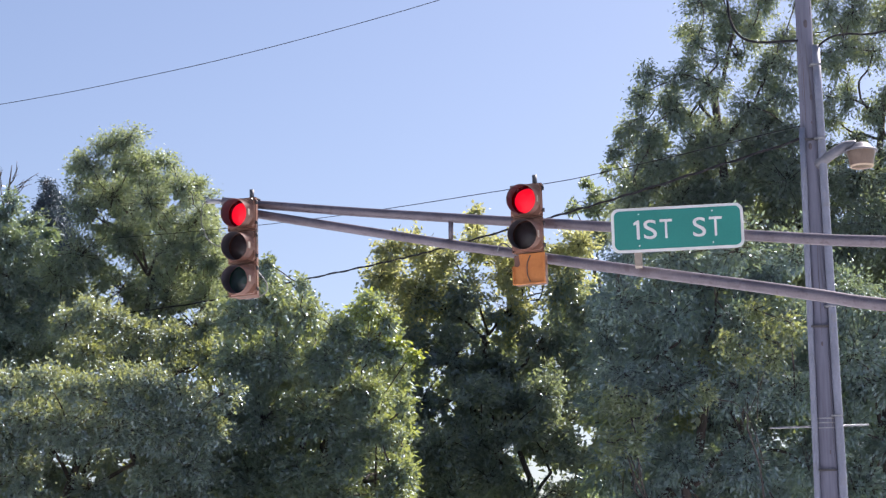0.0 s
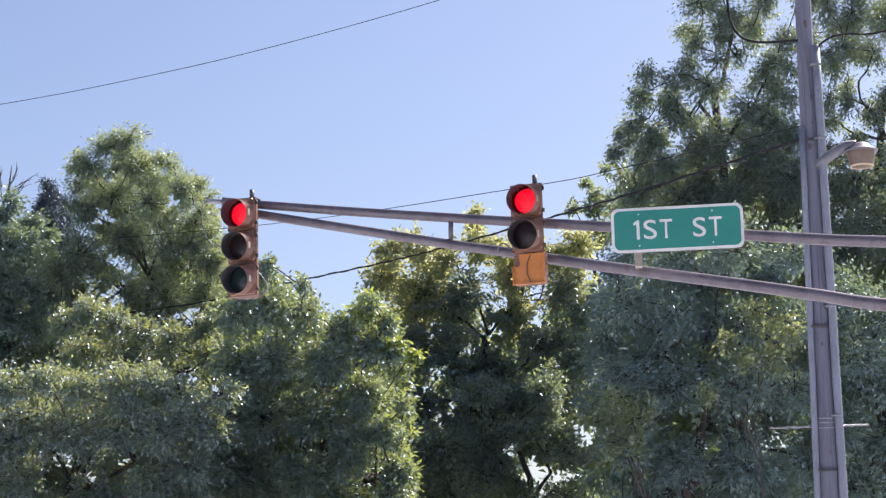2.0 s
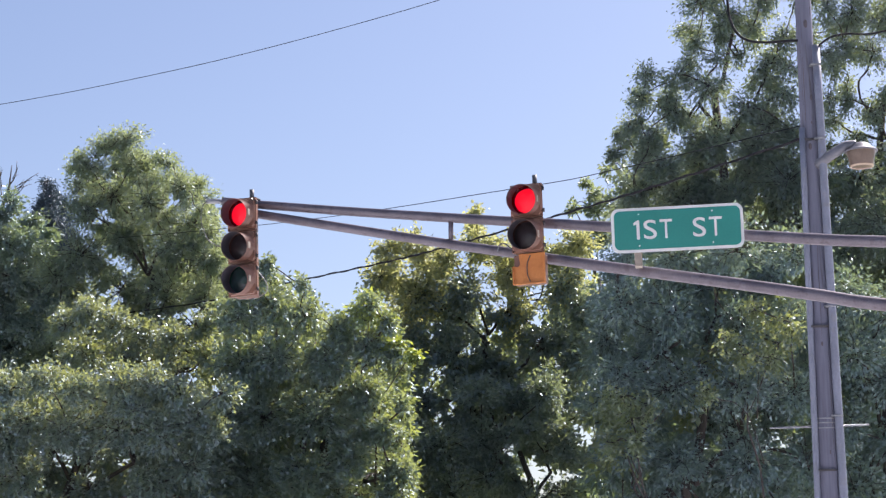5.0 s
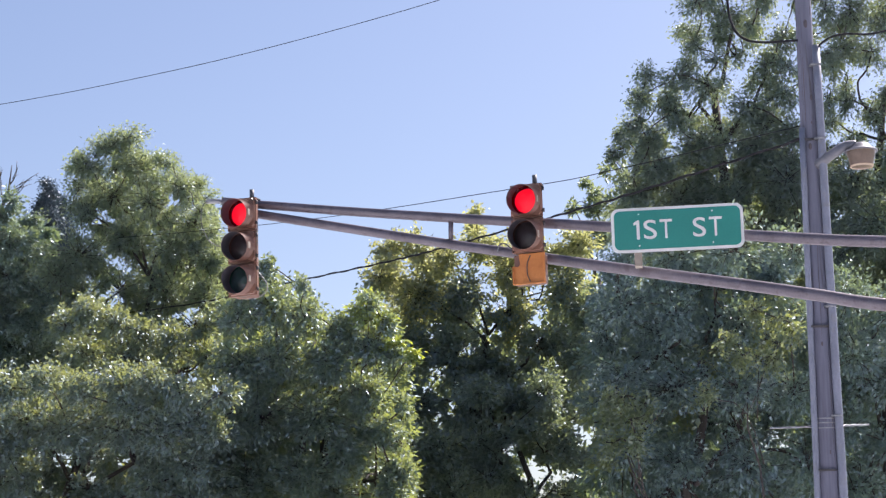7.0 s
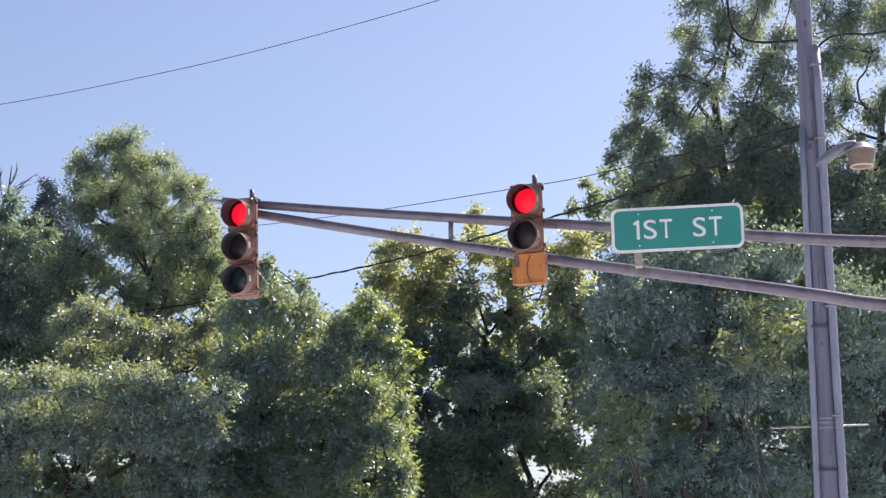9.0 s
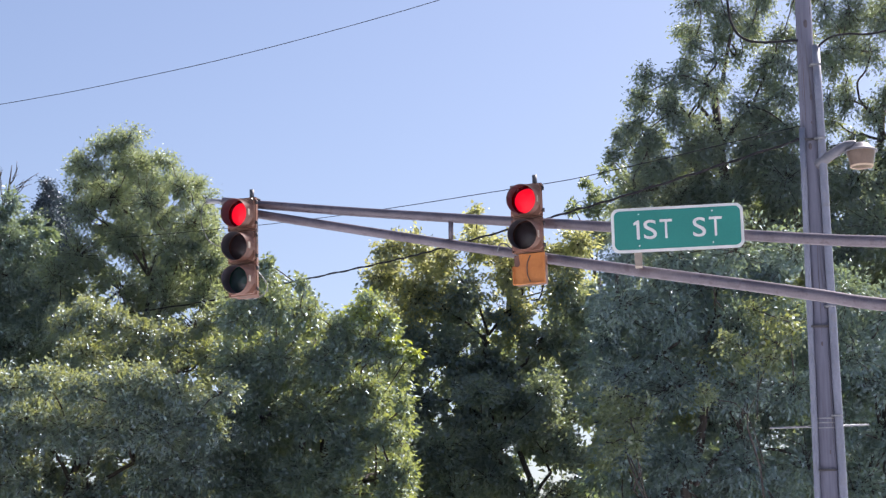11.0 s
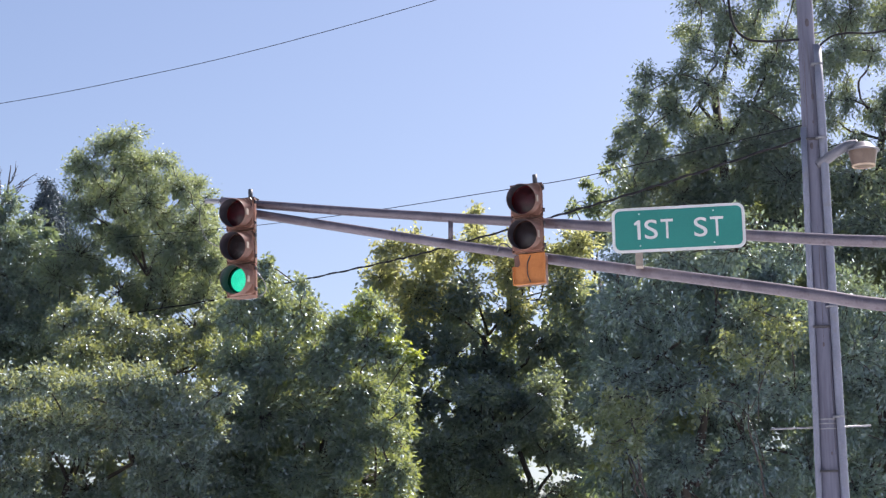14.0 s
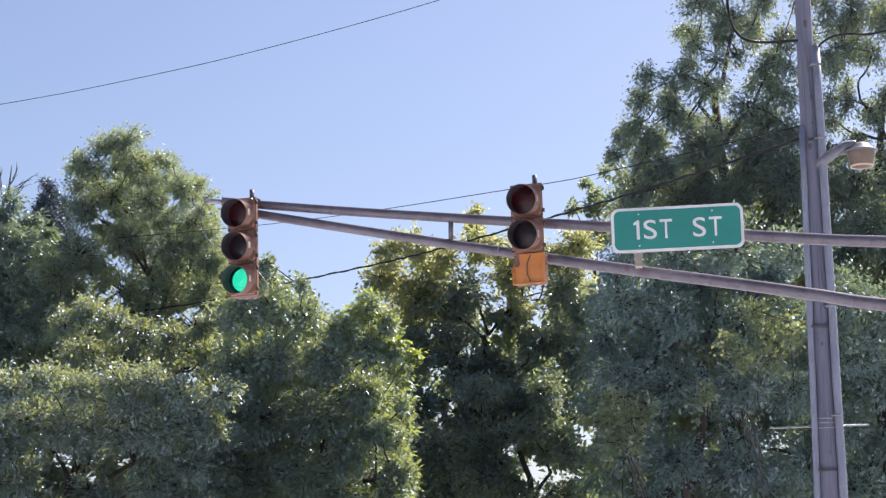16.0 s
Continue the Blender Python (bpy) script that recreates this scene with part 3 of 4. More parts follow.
twisted("black twisted service cable sagging behind the signals", [(-21.353, 56.000, 10.087), (-11.897, 47.000, 9.212), (-6.009, 40.000, 8.528), (-3.403, 34.500, 7.928), (-1.131, 30.500, 7.563), (-0.037, 28.500, 7.408), (1.510, 25.500, 7.210), (2.723, 23.300, 7.108), (4.312, 20.500, 7.041)], 0.012, "cable")
wire("black drop cable looping into the utility pole", [(3.506, 20.600, 9.260), (3.478, 20.400, 8.754), (3.494, 20.300, 8.434), (3.589, 20.200, 8.216), (3.797, 20.150, 8.132), (4.236, 20.100, 8.129)], 0.016, "cable", "drop_cable")
wire("black drop cable leaving the conduit top", [(4.476, 20.150, 8.057), (4.521, 20.100, 8.096), (4.623, 20.000, 8.138), (4.804, 20.000, 8.169), (5.117, 20.000, 8.170), (5.747, 20.000, 8.326)], 0.013, "cable", "drop_cable")


# ---- trees ----
def leaf_mesh(name, pos, axis, size, rng, slim=0.5, droop=0.25):
    """Folded pointed leaves: four corners and two faces each; size may differ from leaf to leaf."""
    n = len(pos)
    t = axis + rng.normal(0, 0.55, (n, 3))
    t[:, 2] -= droop
    t /= np.linalg.norm(t, axis=1)[:, None]
    up = rng.normal(0, 0.6, (n, 3)) + np.array((0, 0, 0.75))
    s = np.cross(t, up)
    s /= np.linalg.norm(s, axis=1)[:, None] + 1e-9
    nn = np.cross(s, t)
    ln = np.reshape(size, (-1, 1)) * rng.uniform(0.6, 1.3, (n, 1))
    wd = ln * slim * rng.uniform(0.8, 1.15, (n, 1)) * 0.5
    mid = pos + t * ln * 0.42
    v = np.stack([pos, mid + s * wd + nn * wd * 0.35, pos + t * ln - nn * ln * 0.12, mid - s * wd + nn * wd * 0.35], 1).reshape(-1, 3)
    i = np.arange(n)[:, None] * 4
    tri = np.concatenate([i + np.array([[0, 1, 2]]), i + np.array([[0, 2, 3]])], 1).reshape(-1)
    me = bpy.data.meshes.new(name)
    me.vertices.add(4 * n)
    me.vertices.foreach_set("co", v.astype(np.float32).ravel())
    me.loops.add(6 * n)
    me.loops.foreach_set("vertex_index", tri.astype(np.int32))
    me.polygons.add(2 * n)
    me.polygons.foreach_set("loop_start", np.arange(2 * n, dtype=np.int32) * 3)
    me.polygons.foreach_set("loop_total", np.full(2 * n, 3, dtype=np.int32))
    me.update(calc_edges=True)
    me.validate()
    return me


# Openings through the crowns where the bright sky shows: x, z and radius in the plane 44 m out, each as a straight passage towards the street.
GAPS = np.reshape((2.12, 5.00, 0.19, 2.70, 4.86, 0.11, 3.51, 5.87, 0.16, 0.21, 6.53, 0.13, -0.34, 7.03, 0.16, -0.24, 6.28, 0.10, 1.69, 7.80, 0.11, 2.33, 8.05, 0.11, -0.11, 7.45, 0.13,
                   1.28, 8.45, 0.10, 0.53, 7.94, 0.11, 0.77, 6.47, 0.08, -1.02, 5.67, 0.11, 1.56, 5.47, 0.10, -9.39, 5.34, 0.16, -9.71, 5.50, 0.10, -7.99, 5.37, 0.16, -8.78, 4.90, 0.13,
                   -6.39, 7.49, 0.19, -5.73, 7.12, 0.13, -6.41, 8.94, 0.18, -8.28, 9.55, 0.18, -8.63, 11.53, 0.15, -6.87, 11.92, 0.11, 1.46, 9.08, 0.15, 2.32, 8.65, 0.11, 3.01, 4.82, 0.11), (-1, 3))


def open_gaps(world_pos, rng):
    """Which leaves stay: ragged openings are kept free of them."""
    k = 44.0 / world_pos[:, 1]
    x, z = world_pos[:, 0] * k, 1.6 + (world_pos[:, 2] - 1.6) * k
    keep = np.ones(len(x), bool)
    for gx, gz, r in GAPS:
        a = np.arctan2(z - gz, x - gx)
        edge = (1.2 * r + 0.05) * (1.0 + 0.35 * np.sin(3 * a + gx * 7) + 0.25 * np.sin(5 * a + gz * 9))
        keep &= (np.hypot(x - gx, z - gz) > edge) | (rng.uniform(0, 1, len(x)) < 0.06)
    return keep


# a slow breeze lifts the crowns and lets them sink again
GUST_T = (0.0, 2.0, 4.0, 6.5, 8.0, 9.0, 11.5, 13.0, 14.0, 15.5, 16.0)
GUST = (0.7, 0.9, 0.9, 0.0, -0.3, -0.5, -0.5, -0.3, -0.1, 0.3, 0.1)


def tree(name, label, foot, lobes, leaf, size, boughs=4, density=1.0, sway=0.6, seed=1, slim=0.5, droop=0.25, trunk=0.16, spread=0.8, bark="bark", cluster=14, hang=0.0, top=None, layers=2, back=2, over=0.0, thick=(0.0, 1.0)):
    """A trunk, limbs that reach into every lobe of the crown, twigs, and leaves in sprays along the twigs.
    Each bough with its foliage is a part that sways from its fork."""
    rng = np.random.default_rng(seed)
    root = thing(name, Matrix.Translation(foot), label, "tree")
    base = np.array(foot)
    L = [np.array((q[0] - base[0], q[3] if len(q) > 3 else 0.0, q[1], q[2])) for q in lobes]  # x, height, radius and, at times, how far off the tree's line
    zlo, zhi = min(q[2] for q in L), max(q[2] + q[3] for q in L)
    fork = max(1.2, zlo * 0.55)
    c = np.mean([q[:3] for q in L], 0)
    lean = lambda z: np.array((c[0], c[1], 0)) * min(1.0, max(0.0, (z - fork * 0.6) / max(0.5, zhi - fork)))
    zs = np.linspace(0, fork + (zhi - fork) * 0.6, 9)
    rad = lambda z: trunk * max(0.12, 1.0 - 0.85 * z / zhi)
    pts = [lean(z) + np.array((rng.uniform(-.08, .08) + 0.16 * math.sin(0.9 * z + seed), rng.uniform(-.08, .08), z)) * np.array((min(1, z), min(1, z), 1)) for z in zs]
    part("trunk", Tubes().add(pts, [rad(z) * (1.35 if z == 0 else 1) for z in zs], 10).mesh("trunk"), M[bark], root)
    order = sorted(range(len(L)), key=lambda k: math.atan2(L[k][2] - c[2], L[k][0] - c[0]))
    for g in range(boughs):
        idx = order[g * len(L) // boughs:(g + 1) * len(L) // boughs]
        if not idx:
            continue
        mid = np.mean([L[k][:3] for k in idx], 0)
        z0 = min(max(fork, mid[2] - 1.6), zs[-1])
        pivot = lean(z0) + np.array((0, 0, z0))
        wood, P, D, S = Tubes(), [], [], []
        elbow = pivot * 0.45 + mid * 0.55
        wood.add([pivot * 0 , (elbow - pivot) * 0.5 + np.array((0, 0, 0.1)), elbow - pivot], [rad(z0) * 0.62, rad(z0) * 0.5, rad(z0) * 0.42], 7)
        nodes = [(pivot, rad(z0) * 0.6), (elbow, rad(z0) * 0.42)]
        for k in sorted(idx, key=lambda k: np.linalg.norm(L[k][:3] - pivot)):
            x, y, z, r = L[k]
            for depth in range(layers + back + (1 if z + base[2] < thick[0] else 0)):
                far = depth >= layers
                o = np.array((x, y, z)) + np.array((rng.normal(0, 0.12) * r, (depth - 0.35) * 2.0 * spread + rng.normal(0, 0.25) * spread, rng.normal(0, 0.1) * r)) * (1 if depth else np.array((0.3, 1, 0.3)))
                rr = r * (1.0 if depth == 0 else 0.92)
                o[2] -= 0.12 * r * max(0, depth - 1)
                if over:
                    eye = np.array((0.0, 0.0, 1.6))
                    o = eye + (o + base - eye) * (1 - over * (o[2] - zlo) / (o[1] + base[1])) - base
                st, sr = min(nodes, key=lambda q: np.linalg.norm(o - q[0]) + 0.4 * max(0.0, q[0][2] - o[2]))
                span = np.linalg.norm(o - st)
                q1, q2 = st + (o - st) * 0.35 + rng.normal(0, 0.07 * span, 3), st + (o - st) * 0.7 + rng.normal(0, 0.07 * span, 3) + np.array((0, 0, 0.06 * span))
                er = max(0.013, sr * 0.62)
                limb = curve_points([st - pivot, q1 - pivot, q2 - pivot, o - pivot], 3)
                wood.add(limb, np.linspace(sr * 0.85, er, len(limb)), 6)
                nodes.append((o, er))
                ax = rng.uniform(0.72, 1.32, 3)
                tw = int(max(16, 80 * density * (thick[1] if z + base[2] < thick[0] else 1.0) * (rr / 0.7) ** 2) * (0.45 if far else 1.0))
                dirs = rng.normal(0, 1, (tw, 3))
                dirs /= np.linalg.norm(dirs, axis=1)[:, None]
                dirs[:, 2] = dirs[:, 2] * 0.9 + 0.12
                ends = o + dirs * ax * rr * (rng.uniform(0, 1.0, (tw, 1)) ** 0.45) * np.where(rng.uniform(0, 1, (tw, 1)) < 0.07, rng.uniform(1.05, 1.3, (tw, 1)), rng.uniform(0.8, 1.05, (tw, 1)))
                for q, e in enumerate(ends):
                    stt = o + (e - o) * 0.25
                    if q % 3 == 0 and not far:
                        wood.add([o - pivot, (o + e) / 2 - pivot + rng.normal(0, 0.06, 3), e - pivot], [0.011, 0.007, 0.003], 3)
                    n = (cluster + int(rng.integers(0, 8))) // (2 if far else 1)
                    f = rng.uniform(0.35, 1.08, (n, 1))
                    P.append(stt + (e - stt) * f + rng.normal(0, 0.06 + 0.04 * rr, (n, 3)) * np.array((1, 1, 0.8)) - np.array((0, 0, 1)) * hang * rng.uniform(0, 1, (n, 1)) ** 2 - pivot)
                    S.append(np.full(n, size * (2.0 if far else 1.0)))
                    D.append(np.repeat((e - o)[None] / (np.linalg.norm(e - o) + 1e-9), n, 0))
        b = part("bough", wood.mesh("bough"), M[bark], root, m=Matrix.Translation(pivot))
        P, D, S = np.concatenate(P), np.concatenate(D), np.concatenate(S)
        stay = open_gaps(P + pivot + base, rng)
        P, D, S = P[stay], D[stay], S[stay]
        # yellower leaves high up: pale bracts, with sunlight on the crown put into colour
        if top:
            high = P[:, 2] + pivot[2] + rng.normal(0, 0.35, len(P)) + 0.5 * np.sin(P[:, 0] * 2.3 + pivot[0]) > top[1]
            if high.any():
                part("sunlit_bract_foliage", leaf_mesh("sunlit_bract_foliage", P[high], D[high], S[high], rng, slim, droop), LEAF[top[0]], b, "upper leaves coloured yellow for pale bracts and sunlight")
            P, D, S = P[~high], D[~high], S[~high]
        if len(P):
            part("foliage", leaf_mesh("foliage", P, D, S, rng, slim, droop), LEAF[leaf], b)
        if sway:
            ph, w1 = rng.uniform(0, 6.28, 2), rng.uniform(1.2, 1.9)
            rows = []
            for k in range(33):
                t = k * 0.5
                a = sway * (float(np.interp(t, GUST_T, GUST)) + 0.28 * math.sin(w1 * t + ph[0]))
                e = 0.3 * sway * math.sin(w1 * 0.8 * t + ph[1])
                rows.append((t, Matrix.Translation(pivot) @ pose(0, 0, 0, e, a, 0.5 * e)))
            MOVES.append((b, rows))
    return root


def dry_twigs():
    """A dead treetop: a slender stem that forks again and again into bare twigs."""
    root = thing("bare_tree", Matrix.Translation((-12.6, 49.0, 0)), "bare grey leafless treetop rising from the hedge", "tree")
    rng = random.Random(3)
    stem = local(root, [(-12.6, 49.0, 0.0), (-12.75, 49.05, 6.0), (-12.62, 49.0, 11.2), (-12.506, 49.0, 12.705), (-12.30, 49.0, 13.45), (-12.263, 49.0, 13.75), (-12.218, 49.0, 14.214)])
    line = curve_points(stem, 4)
    part("trunk", Tubes().add(line, [0.11 - 0.099 * (k / (len(line) - 1)) ** 0.8 for k in range(len(line))], 8).mesh("trunk"), M["bark_pale"], root)
    for a, b, n in (((-12.42, 49.0, 13.05), (-12.52, 48.9, 14.02), 5), ((-12.30, 49.0, 13.45), (-11.772, 49.1, 13.793), 6), ((-12.27, 49.0, 13.65), (-12.054, 49.0, 14.112), 4),
                    ((-12.38, 49.0, 13.2), (-11.896, 49.2, 13.647), 5), ((-12.52, 49.0, 12.6), (-12.86, 48.9, 13.8), 6), ((-12.56, 49.0, 12.2), (-13.034, 49.0, 14.113), 7), ((-12.5, 49.0, 12.75), (-12.1, 48.9, 13.3), 4)):
        p, q = local(root, [a, b])
        mid = (p + q) / 2 + Vector((rng.uniform(-.05, .05), rng.uniform(-.1, .1), -0.05))
        t = Tubes().add(curve_points([p, mid, q], 4), [0.026 - 0.0022 * k for k in range(9)], 5)
        for k in range(n):
            f = rng.uniform(0.25, 0.95)
            c = p + (q - p) * f
            d = (q - p).normalized() * rng.uniform(0.12, 0.3) + Vector((rng.uniform(-.16, .16), rng.uniform(-.1, .1), rng.uniform(-0.02, .14)))
            t.add([c, c + d * 0.5 + Vector((0, 0, 0.02)), c + d], [0.011, 0.008, 0.005], 4)
        part("branch", t.mesh("branch"), M["bark_pale"], root)


def thicket():
    """Distant undergrowth that closes the view between the trunks."""
    rng = np.random.default_rng(40)
    P, D = [], []
    for i in range(290):
        x, z = rng.uniform(-16, 17), rng.uniform(0.4, 12.4)
        top = (11.6 if x > 4.6 else 8.6) + 0.8 * math.sin(x * 0.7) + 0.6 * math.sin(x * 1.9 + 1)
        if z > top + 1.5:
            continue
        if -2.5 < x < 5.0 and rng.uniform() < 0.15:
            continue
        o = np.array((x, rng.uniform(53, 57), min(z, top)))
        n = 600
        d = rng.normal(0, 1, (n, 3))
        d /= np.linalg.norm(d, axis=1)[:, None]
        P.append(o + d * rng.uniform(0.3, 1.1, (n, 1)) * np.array((1.1, 0.8, 0.9)))
        D.append(d)
    P, D = np.concatenate(P), np.concatenate(D)
    stay = open_gaps(P, rng)
    ob = part("undergrowth", leaf_mesh("undergrowth", P[stay], D[stay], 0.2, rng, 0.6), LEAF["maple"])
    tagged(ob, "shaded green undergrowth filling the background", "undergrowth", kind="stuff")


thicket()

# left group
tree("ash_tree", "tall green ash tree with airy upright crown", (-7.0, 42.0, 0), [(-7.81, 12.86, 0.48), (-8.48, 12.21, 0.45), (-7.32, 12.26, 0.59), (-6.65, 12.27, 0.40), (-6.21, 11.60, 0.48), (-7.92, 11.56, 0.64), (-7.02, 11.26, 0.69), (-5.99, 10.82, 0.56), (-8.46, 11.08, 0.59), (-7.56, 10.43, 0.73), (-6.46, 10.13, 0.73), (-5.57, 9.84, 0.53), (-8.64, 10.03, 0.67), (-7.67, 9.19, 0.73), (-6.58, 9.03, 0.73), (-5.70, 8.88, 0.60), (-9.17, 9.49, 0.60), (-8.19, 8.24, 0.73), (-6.98, 8.08, 0.73)] + [
     (-5.90, 8.20, 0.67), (-9.00, 8.25, 0.67), (-5.69, 7.51, 0.56), (-7.50, 7.34, 0.67), (-7.49, 12.86, 0.40), (-8.15, 12.62, 0.40), (-8.94, 12.21, 0.24), (-5.91, 11.81, 0.35), (-5.76, 11.03, 0.24), (-5.54, 10.47, 0.28), (-5.45, 9.84, 0.32), (-5.61, 9.22, 0.36), (-5.25, 8.80, 0.30), (-5.92, 10.26, 0.34), (-8.72, 12.30, 0.30), (-8.76, 11.75, 0.34), (-8.74, 11.25, 0.36)],
     "ash", 0.078, 6, 2.1, 0.35, 11, 0.45, 0.15, back=1, thick=(10.6, 1.1))
tree("spruce_tree", "dark pointed conifer top behind the hedge", (-10.2, 47.0, 0), [(-10.59, 12.97, 0.18), (-10.60, 12.68, 0.30), (-10.65, 12.34, 0.42), (-10.61, 11.84, 0.57), (-11.06, 11.61, 0.67), (-10.44, 11.21, 0.67), (-11.19, 10.91, 0.75)], "spruce", 0.085, 2, 5.0, 0.25, 12, 0.4, 0.3, layers=2, back=0)
tree("hedge_tree", "broad dark green tree beside the tall ash", (-12.0, 44.0, 0), [(-11.05, 11.42, 0.45), (-10.73, 11.78, 0.31), (-10.85, 10.76, 0.63), (-11.64, 11.07, 0.70), (-10.75, 9.89, 0.70), (-9.88, 9.44, 0.70), (-10.86, 9.02, 0.77), (-11.74, 9.61, 0.84), (-10.00, 8.58, 0.77), (-10.98, 8.17, 0.84), (-11.82, 7.90, 0.84), (-9.42, 7.85, 0.70)],
     "shade", 0.095, 3, 2.1, 0.3, 13, 0.55, over=0.6, back=3)
dry_twigs()
tree("young_ash_tree", "low young ash with olive sunlit sprays", (-6.6, 38.5, 0), [(-8.19, 7.76, 0.42), (-7.71, 8.06, 0.44), (-7.14, 7.80, 0.49), (-6.49, 7.57, 0.47), (-5.87, 7.53, 0.44), (-5.28, 7.64, 0.44), (-4.81, 7.86, 0.34), (-7.87, 7.25, 0.51), (-6.88, 7.05, 0.51), (-5.89, 6.97, 0.49), (-5.13, 7.02, 0.44)],
     "shrub", 0.085, 3, 1.8, 0.35, 23, 0.55, over=0.4)
tree("shrub_tree", "dense low green tree with sunlit top leaves", (-8.0, 34.0, 0), [(-8.29, 5.85, 0.45), (-7.65, 6.00, 0.45), (-7.95, 5.30, 0.65), (-6.99, 5.77, 0.52), (-6.23, 5.87, 0.52), (-5.65, 5.97, 0.45), (-5.03, 5.74, 0.41), (-4.73, 5.24, 0.37), (-7.13, 5.07, 0.70), (-6.21, 5.05, 0.65), (-5.35, 4.93, 0.59), (-8.37, 4.71, 0.70), (-7.86, 4.17, 0.54), (-6.78, 3.99, 0.49), (-5.50, 4.02, 0.59), (-4.80, 4.33, 0.49), (-4.22, 5.72, 0.37), (-4.37, 4.97, 0.41), (-5.90, 5.43, 0.45), (-4.85, 3.58, 0.65), (-7.41, 3.41, 0.65), (-6.34, 3.39, 0.65), (-8.98, 5.37, 0.65), (-8.94, 4.19, 0.65)],
     "shrub", 0.078, 5, 2.3, 0.35, 14, 0.6, 0.15, over=0.8, back=3)
tree("maple_tree", "rounded green maple with upright leading shoots", (-2.6, 36.0, 0), [(-2.85, 8.08, 0.19), (-2.85, 7.61, 0.39), (-3.49, 7.64, 0.48), (-4.13, 7.47, 0.48), (-2.16, 7.20, 0.46), (-1.58, 7.72, 0.27), (-1.14, 7.30, 0.21), (-1.53, 6.90, 0.48), (-0.99, 6.60, 0.27), (-2.39, 6.51, 0.69), (-3.32, 6.64, 0.69), (-4.12, 6.54, 0.63), (-1.71, 5.92, 0.63), (-2.63, 5.47, 0.74), (-3.66, 5.49, 0.74), (-4.35, 5.39, 0.52)] + [
     (-1.37, 5.11, 0.48), (-1.94, 4.66, 0.69), (-1.09, 4.36, 0.34), (-2.86, 4.22, 0.74), (-3.88, 4.13, 0.69), (-4.62, 4.03, 0.57), (-3.57, 8.41, 0.21), (-3.60, 8.55, 0.16), (-3.80, 8.20, 0.24), (-2.12, 3.87, 0.57), (-1.16, 3.74, 0.46), (-0.88, 5.65, 0.21), (-0.96, 4.93, 0.30), (-0.85, 4.32, 0.25), (-1.04, 3.96, 0.32)],
     "maple", 0.085, 6, 2.3, 0.35, 15, 0.6, over=0.5, back=3)
tree("linden_tree", "large linden with upper leaves coloured yellow as if sunlit", (1.2, 45.0, 0), [(-1.37, 10.65, 0.46), (-0.61, 10.66, 0.52), (-1.60, 9.91, 0.57), (0.01, 10.47, 0.52), (0.83, 11.47, 0.31), (0.97, 10.81, 0.57), (1.75, 10.14, 0.69), (-0.66, 9.45, 0.83), (0.50, 9.43, 0.83), (1.65, 8.97, 0.83), (2.56, 10.35, 0.66), (3.44, 10.63, 0.60), (3.12, 9.60, 0.69), (3.68, 8.93, 0.69), (-0.97, 8.13, 0.83), (0.18, 7.97, 0.86), (1.33, 7.59, 0.79), (2.50, 8.22, 0.79), (3.50, 7.77, 0.79), (-0.63, 6.68, 0.83), (0.59, 6.44, 0.79), (1.74, 6.64, 0.64), (2.89, 6.76, 0.64)],
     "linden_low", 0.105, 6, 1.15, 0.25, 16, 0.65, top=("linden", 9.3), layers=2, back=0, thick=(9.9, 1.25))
tree("linden_tree", "lower shaded linden with gaps of sky", (2.4, 43.0, 0), [(-1.23, 5.37, 0.82), (-0.14, 5.35, 0.82), (0.82, 5.47, 0.66), (1.07, 4.65, 0.62), (0.11, 4.27, 0.82), (2.86, 5.30, 0.52), (3.71, 6.38, 0.68), (3.95, 5.28, 0.82), (2.83, 4.22, 0.62), (1.87, 4.03, 0.55), (-0.97, 4.15, 0.82), (1.43, 5.60, 0.52), (2.67, 5.78, 0.52), (1.34, 4.65, 0.41), (2.42, 6.68, 0.68), (1.92, 5.86, 0.46), (-1.35, 6.74, 0.68), (0.84, 6.71, 0.68), (3.39, 4.89, 0.68), (2.34, 5.31, 0.33), (1.75, 4.53, 0.25)],
     "linden_low", 0.100, 3, 1.25, 0.25, 17, 0.55, hang=0.15, back=1)
tree("sapling", "slender pale green treetop between larger trees", (4.6, 50.0, 0), [(4.08, 13.48, 0.16), (4.40, 13.18, 0.29), (3.79, 12.92, 0.25), (4.26, 12.63, 0.48), (4.76, 12.87, 0.41), (4.65, 12.04, 0.64)], "ash", 0.115, 2, 0.9, 0.25, 18, 0.5, layers=1, back=0)
# Fresh shoots whose leaf colour also carries the brightness of sunlit tips.
tree("young_maple", "slim young maple with fresh shoots coloured bright as if sunlit", (-1.9, 36.8, 0), [(-1.48, 7.52, 0.22, -2.4), (-1.62, 7.15, 0.27, -2.4), (-1.09, 7.07, 0.17, -2.4), (-0.61, 6.39, 0.14, -2.4), (-1.40, 6.70, 0.29, -2.4), (-0.97, 6.58, 0.17, -2.4)],
     "fresh", 0.105, 2, 1.0, 0.35, 24, 0.65, 0.2, 0.05, layers=1, back=0)
# right group
# Two added trees: their pale leaf colour stands in for sunlit clumps.
tree("sunlit_clump", "slim added tree with leaves coloured yellow-green like sunlit clumps", (4.0, 30.6, 0), [(3.04, 5.14, 0.29), (3.14, 4.75, 0.27), (2.86, 4.36, 0.21), (3.20, 4.36, 0.19), (2.76, 5.05, 0.19), (3.42, 4.99, 0.21)],
     "sunlit_patch", 0.085, 2, 0.28, 0.4, 25, 0.6, 0.4, 0.04, hang=0.25, layers=1)
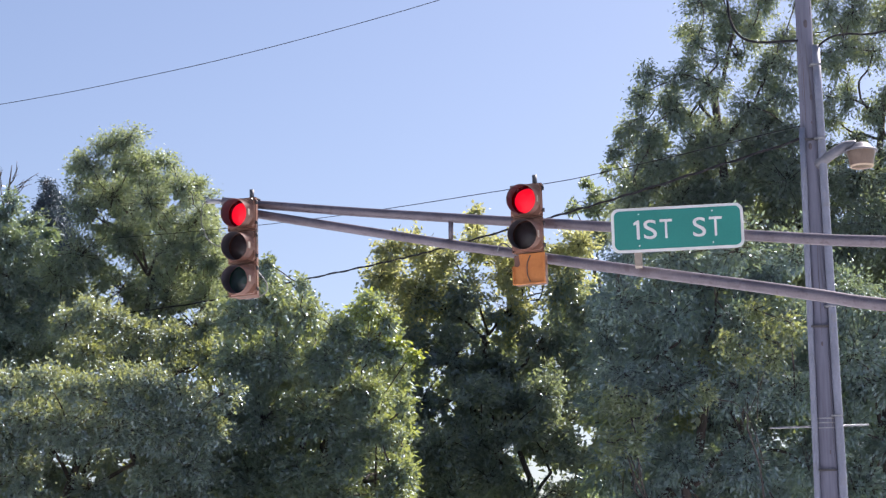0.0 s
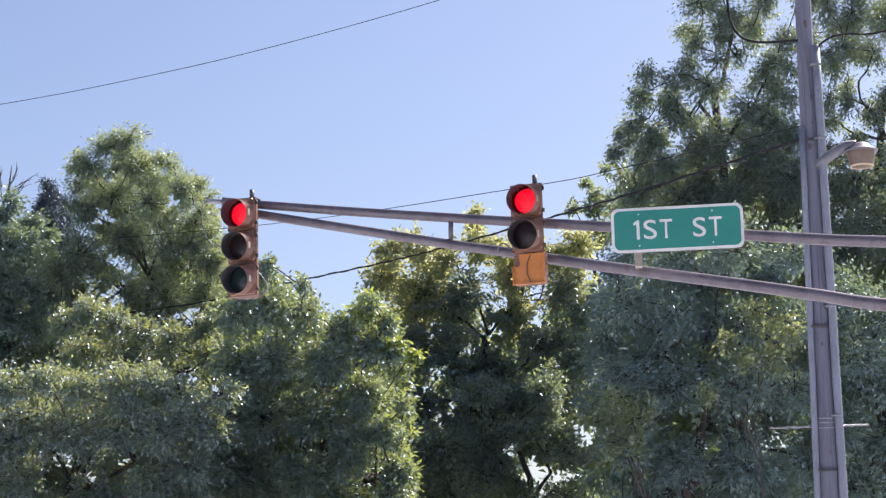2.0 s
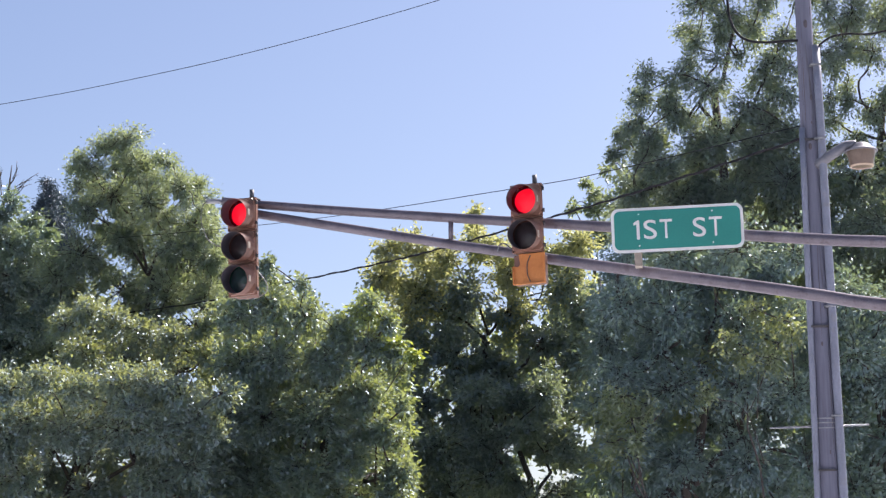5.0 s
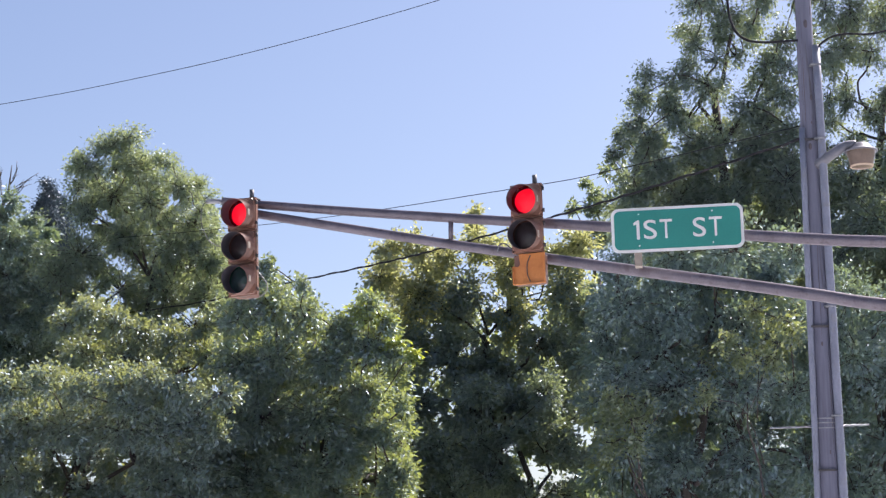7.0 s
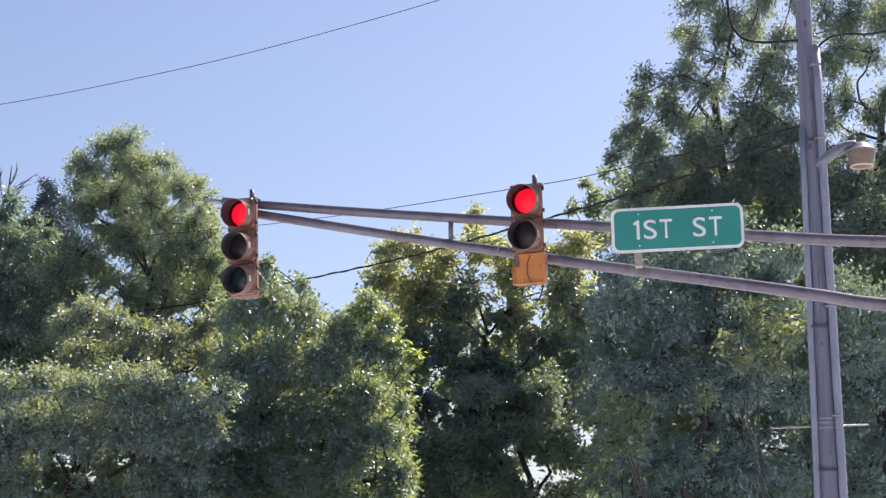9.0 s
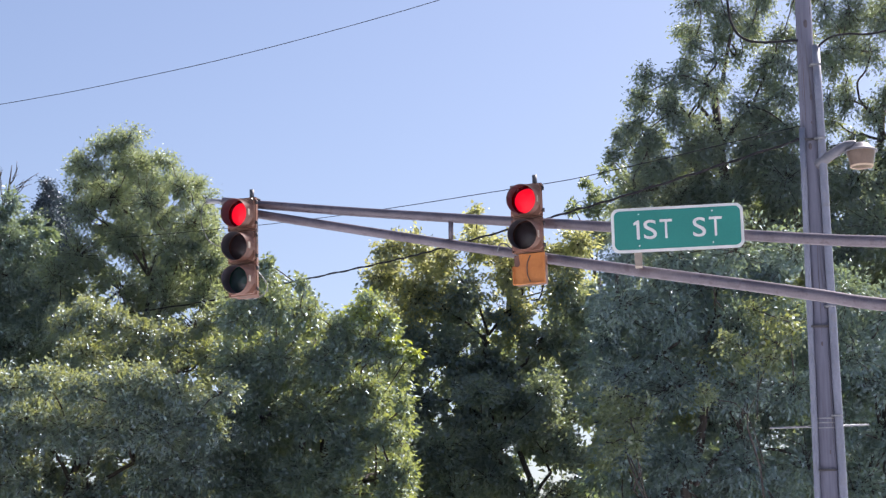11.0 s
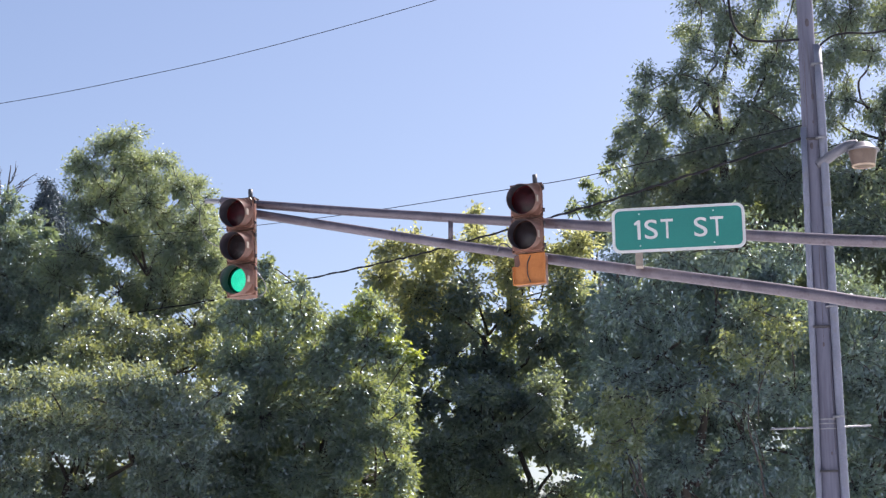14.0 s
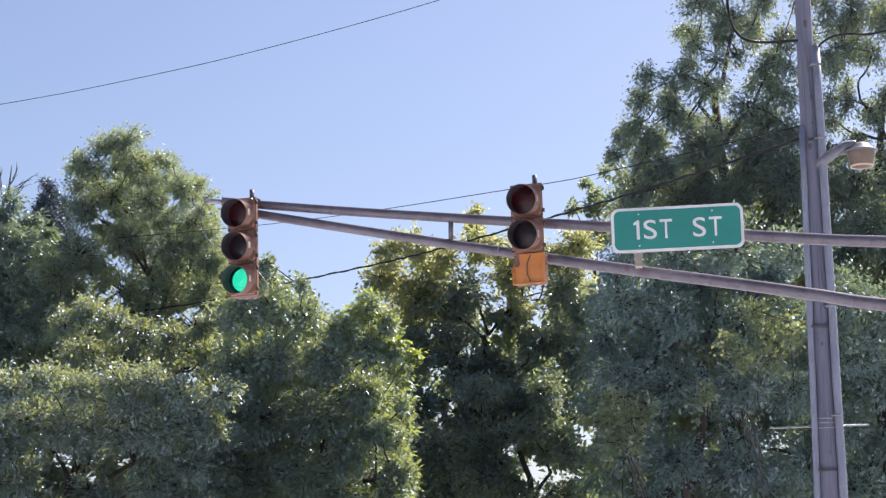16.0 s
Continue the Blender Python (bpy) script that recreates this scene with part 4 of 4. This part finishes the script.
tree("sunlit_clump", "thin added tree with sparse sprays coloured pale like sunlit clumps", (5.7, 30.8, 0), [(5.80, 6.44, 0.31), (6.09, 6.27, 0.24), (4.82, 6.10, 0.25), (5.40, 6.65, 0.22), (5.05, 5.77, 0.24), (4.44, 5.19, 0.24), (5.55, 5.76, 0.22)],
     "sunlit_patch", 0.08, 2, 0.26, 0.4, 26, 0.6, 0.4, 0.035, hang=0.25, layers=1)
tree("locust_tree", "tall airy locust tree with drooping leaf sprays", (5.9, 36.5, 0), [(5.45, 14.13, 0.44), (6.11, 13.89, 0.49), (6.86, 14.20, 0.49), (7.37, 13.49, 0.44), (5.38, 13.27, 0.35), (4.36, 12.60, 0.35), (4.96, 12.52, 0.46), (4.19, 12.03, 0.35), (4.81, 11.77, 0.53), (3.90, 11.42, 0.20), (3.72, 11.32, 0.10), (4.14, 11.62, 0.16), (4.30, 11.14, 0.39), (5.55, 12.14, 0.44), (6.37, 11.81, 0.52), (7.17, 12.11, 0.46), (4.52, 10.54, 0.53), (5.49, 11.02, 0.70), (6.56, 10.87, 0.65), (4.02, 10.06, 0.44)] + [
     (4.97, 9.92, 0.67), (6.04, 9.90, 0.70), (7.12, 10.13, 0.64), (7.30, 11.23, 0.46), (5.84, 12.86, 0.30), (6.91, 12.86, 0.35), (6.55, 13.50, 0.30), (7.29, 12.73, 0.37), (7.33, 10.61, 0.46), (6.83, 11.43, 0.42), (5.46, 10.28, 0.58), (5.90, 15.20, 0.80), (7.10, 15.50, 0.90), (6.40, 16.60, 0.80), (7.60, 16.50, 0.70), (8.10, 15.00, 0.70), (5.50, 9.00, 0.70), (6.50, 8.90, 0.70), (7.40, 9.00, 0.70), (7.85, 9.45, 0.60), (7.90, 10.20, 0.45)],
     "locust", 0.082, 6, 1.75, 1.1, 19, 0.45, 0.6, 0.2, 0.8, "bark", 14, hang=0.22, back=0, thick=(11.6, 1.5))
tree("locust_tree", "open drooping locust crown behind the utility pole", (9.6, 37.0, 0), [(8.92, 14.20, 0.53), (9.51, 13.87, 0.47), (8.61, 13.24, 0.41), (9.22, 13.11, 0.33), (9.59, 12.33, 0.35), (8.66, 12.10, 0.33), (9.25, 11.77, 0.28), (8.73, 11.15, 0.35), (9.62, 10.95, 0.47), (8.67, 10.22, 0.59), (9.37, 9.83, 0.59), (8.60, 9.11, 0.65), (9.29, 8.61, 0.65), (10.31, 12.96, 0.71)] + [
     (10.18, 11.19, 0.71), (10.06, 9.45, 0.71), (8.12, 13.05, 0.38), (8.20, 12.05, 0.34), (8.15, 11.05, 0.34), (8.22, 14.05, 0.36), (9.40, 15.50, 0.90), (10.60, 14.80, 1.00), (11.30, 13.20, 1.00), (11.50, 11.40, 1.00), (11.30, 9.60, 1.00), (10.20, 16.60, 0.80), (11.90, 8.00, 1.00), (10.90, 7.60, 0.90), (8.70, 8.90, 0.80, -2.1), (9.60, 8.70, 0.80, -2.1), (8.00, 8.50, 0.60, -2.1)],
     "locust", 0.082, 4, 1.85, 1.1, 20, 0.45, 0.6, 0.16, hang=0.3, layers=2, back=0, thick=(11.0, 1.5))
tree("shade_tree", "dense dark green tree filling the roadside", (4.3, 32.5, 0), [(3.44, 8.16, 0.52), (4.27, 7.93, 0.67), (5.32, 7.91, 0.67), (6.38, 7.89, 0.62), (3.29, 6.99, 0.62), (4.22, 6.76, 0.72), (5.36, 6.63, 0.72), (6.46, 6.62, 0.67), (3.19, 5.73, 0.57), (4.11, 5.50, 0.72), (5.25, 5.38, 0.72), (6.34, 5.36, 0.67), (3.29, 4.38, 0.62), (4.21, 4.16, 0.72), (5.34, 4.03, 0.72), (6.47, 4.02, 0.67), (3.66, 3.35, 0.62), (4.79, 3.23, 0.62), (6.01, 3.21, 0.62)],
     "shade", 0.090, 5, 1.25, 0.5, 21, 0.45, 0.4, layers=3, over=0.25)
tree("shade_tree", "dense dark green tree beyond the utility pole", (8.2, 33.5, 0), [(7.60, 7.19, 0.69), (8.45, 6.96, 0.69), (7.53, 6.00, 0.69), (8.36, 5.66, 0.69), (7.45, 4.82, 0.69), (8.28, 4.48, 0.69), (7.49, 3.65, 0.69), (8.42, 3.43, 0.69), (9.14, 6.07, 0.75), (9.03, 4.58, 0.75)],
     "shade", 0.090, 3, 1.2, 0.5, 22, 0.45, 0.4, layers=3, over=0.25)


def motions():
    for ob, rows in MOVES:
        walk(ob, rows)


motions()
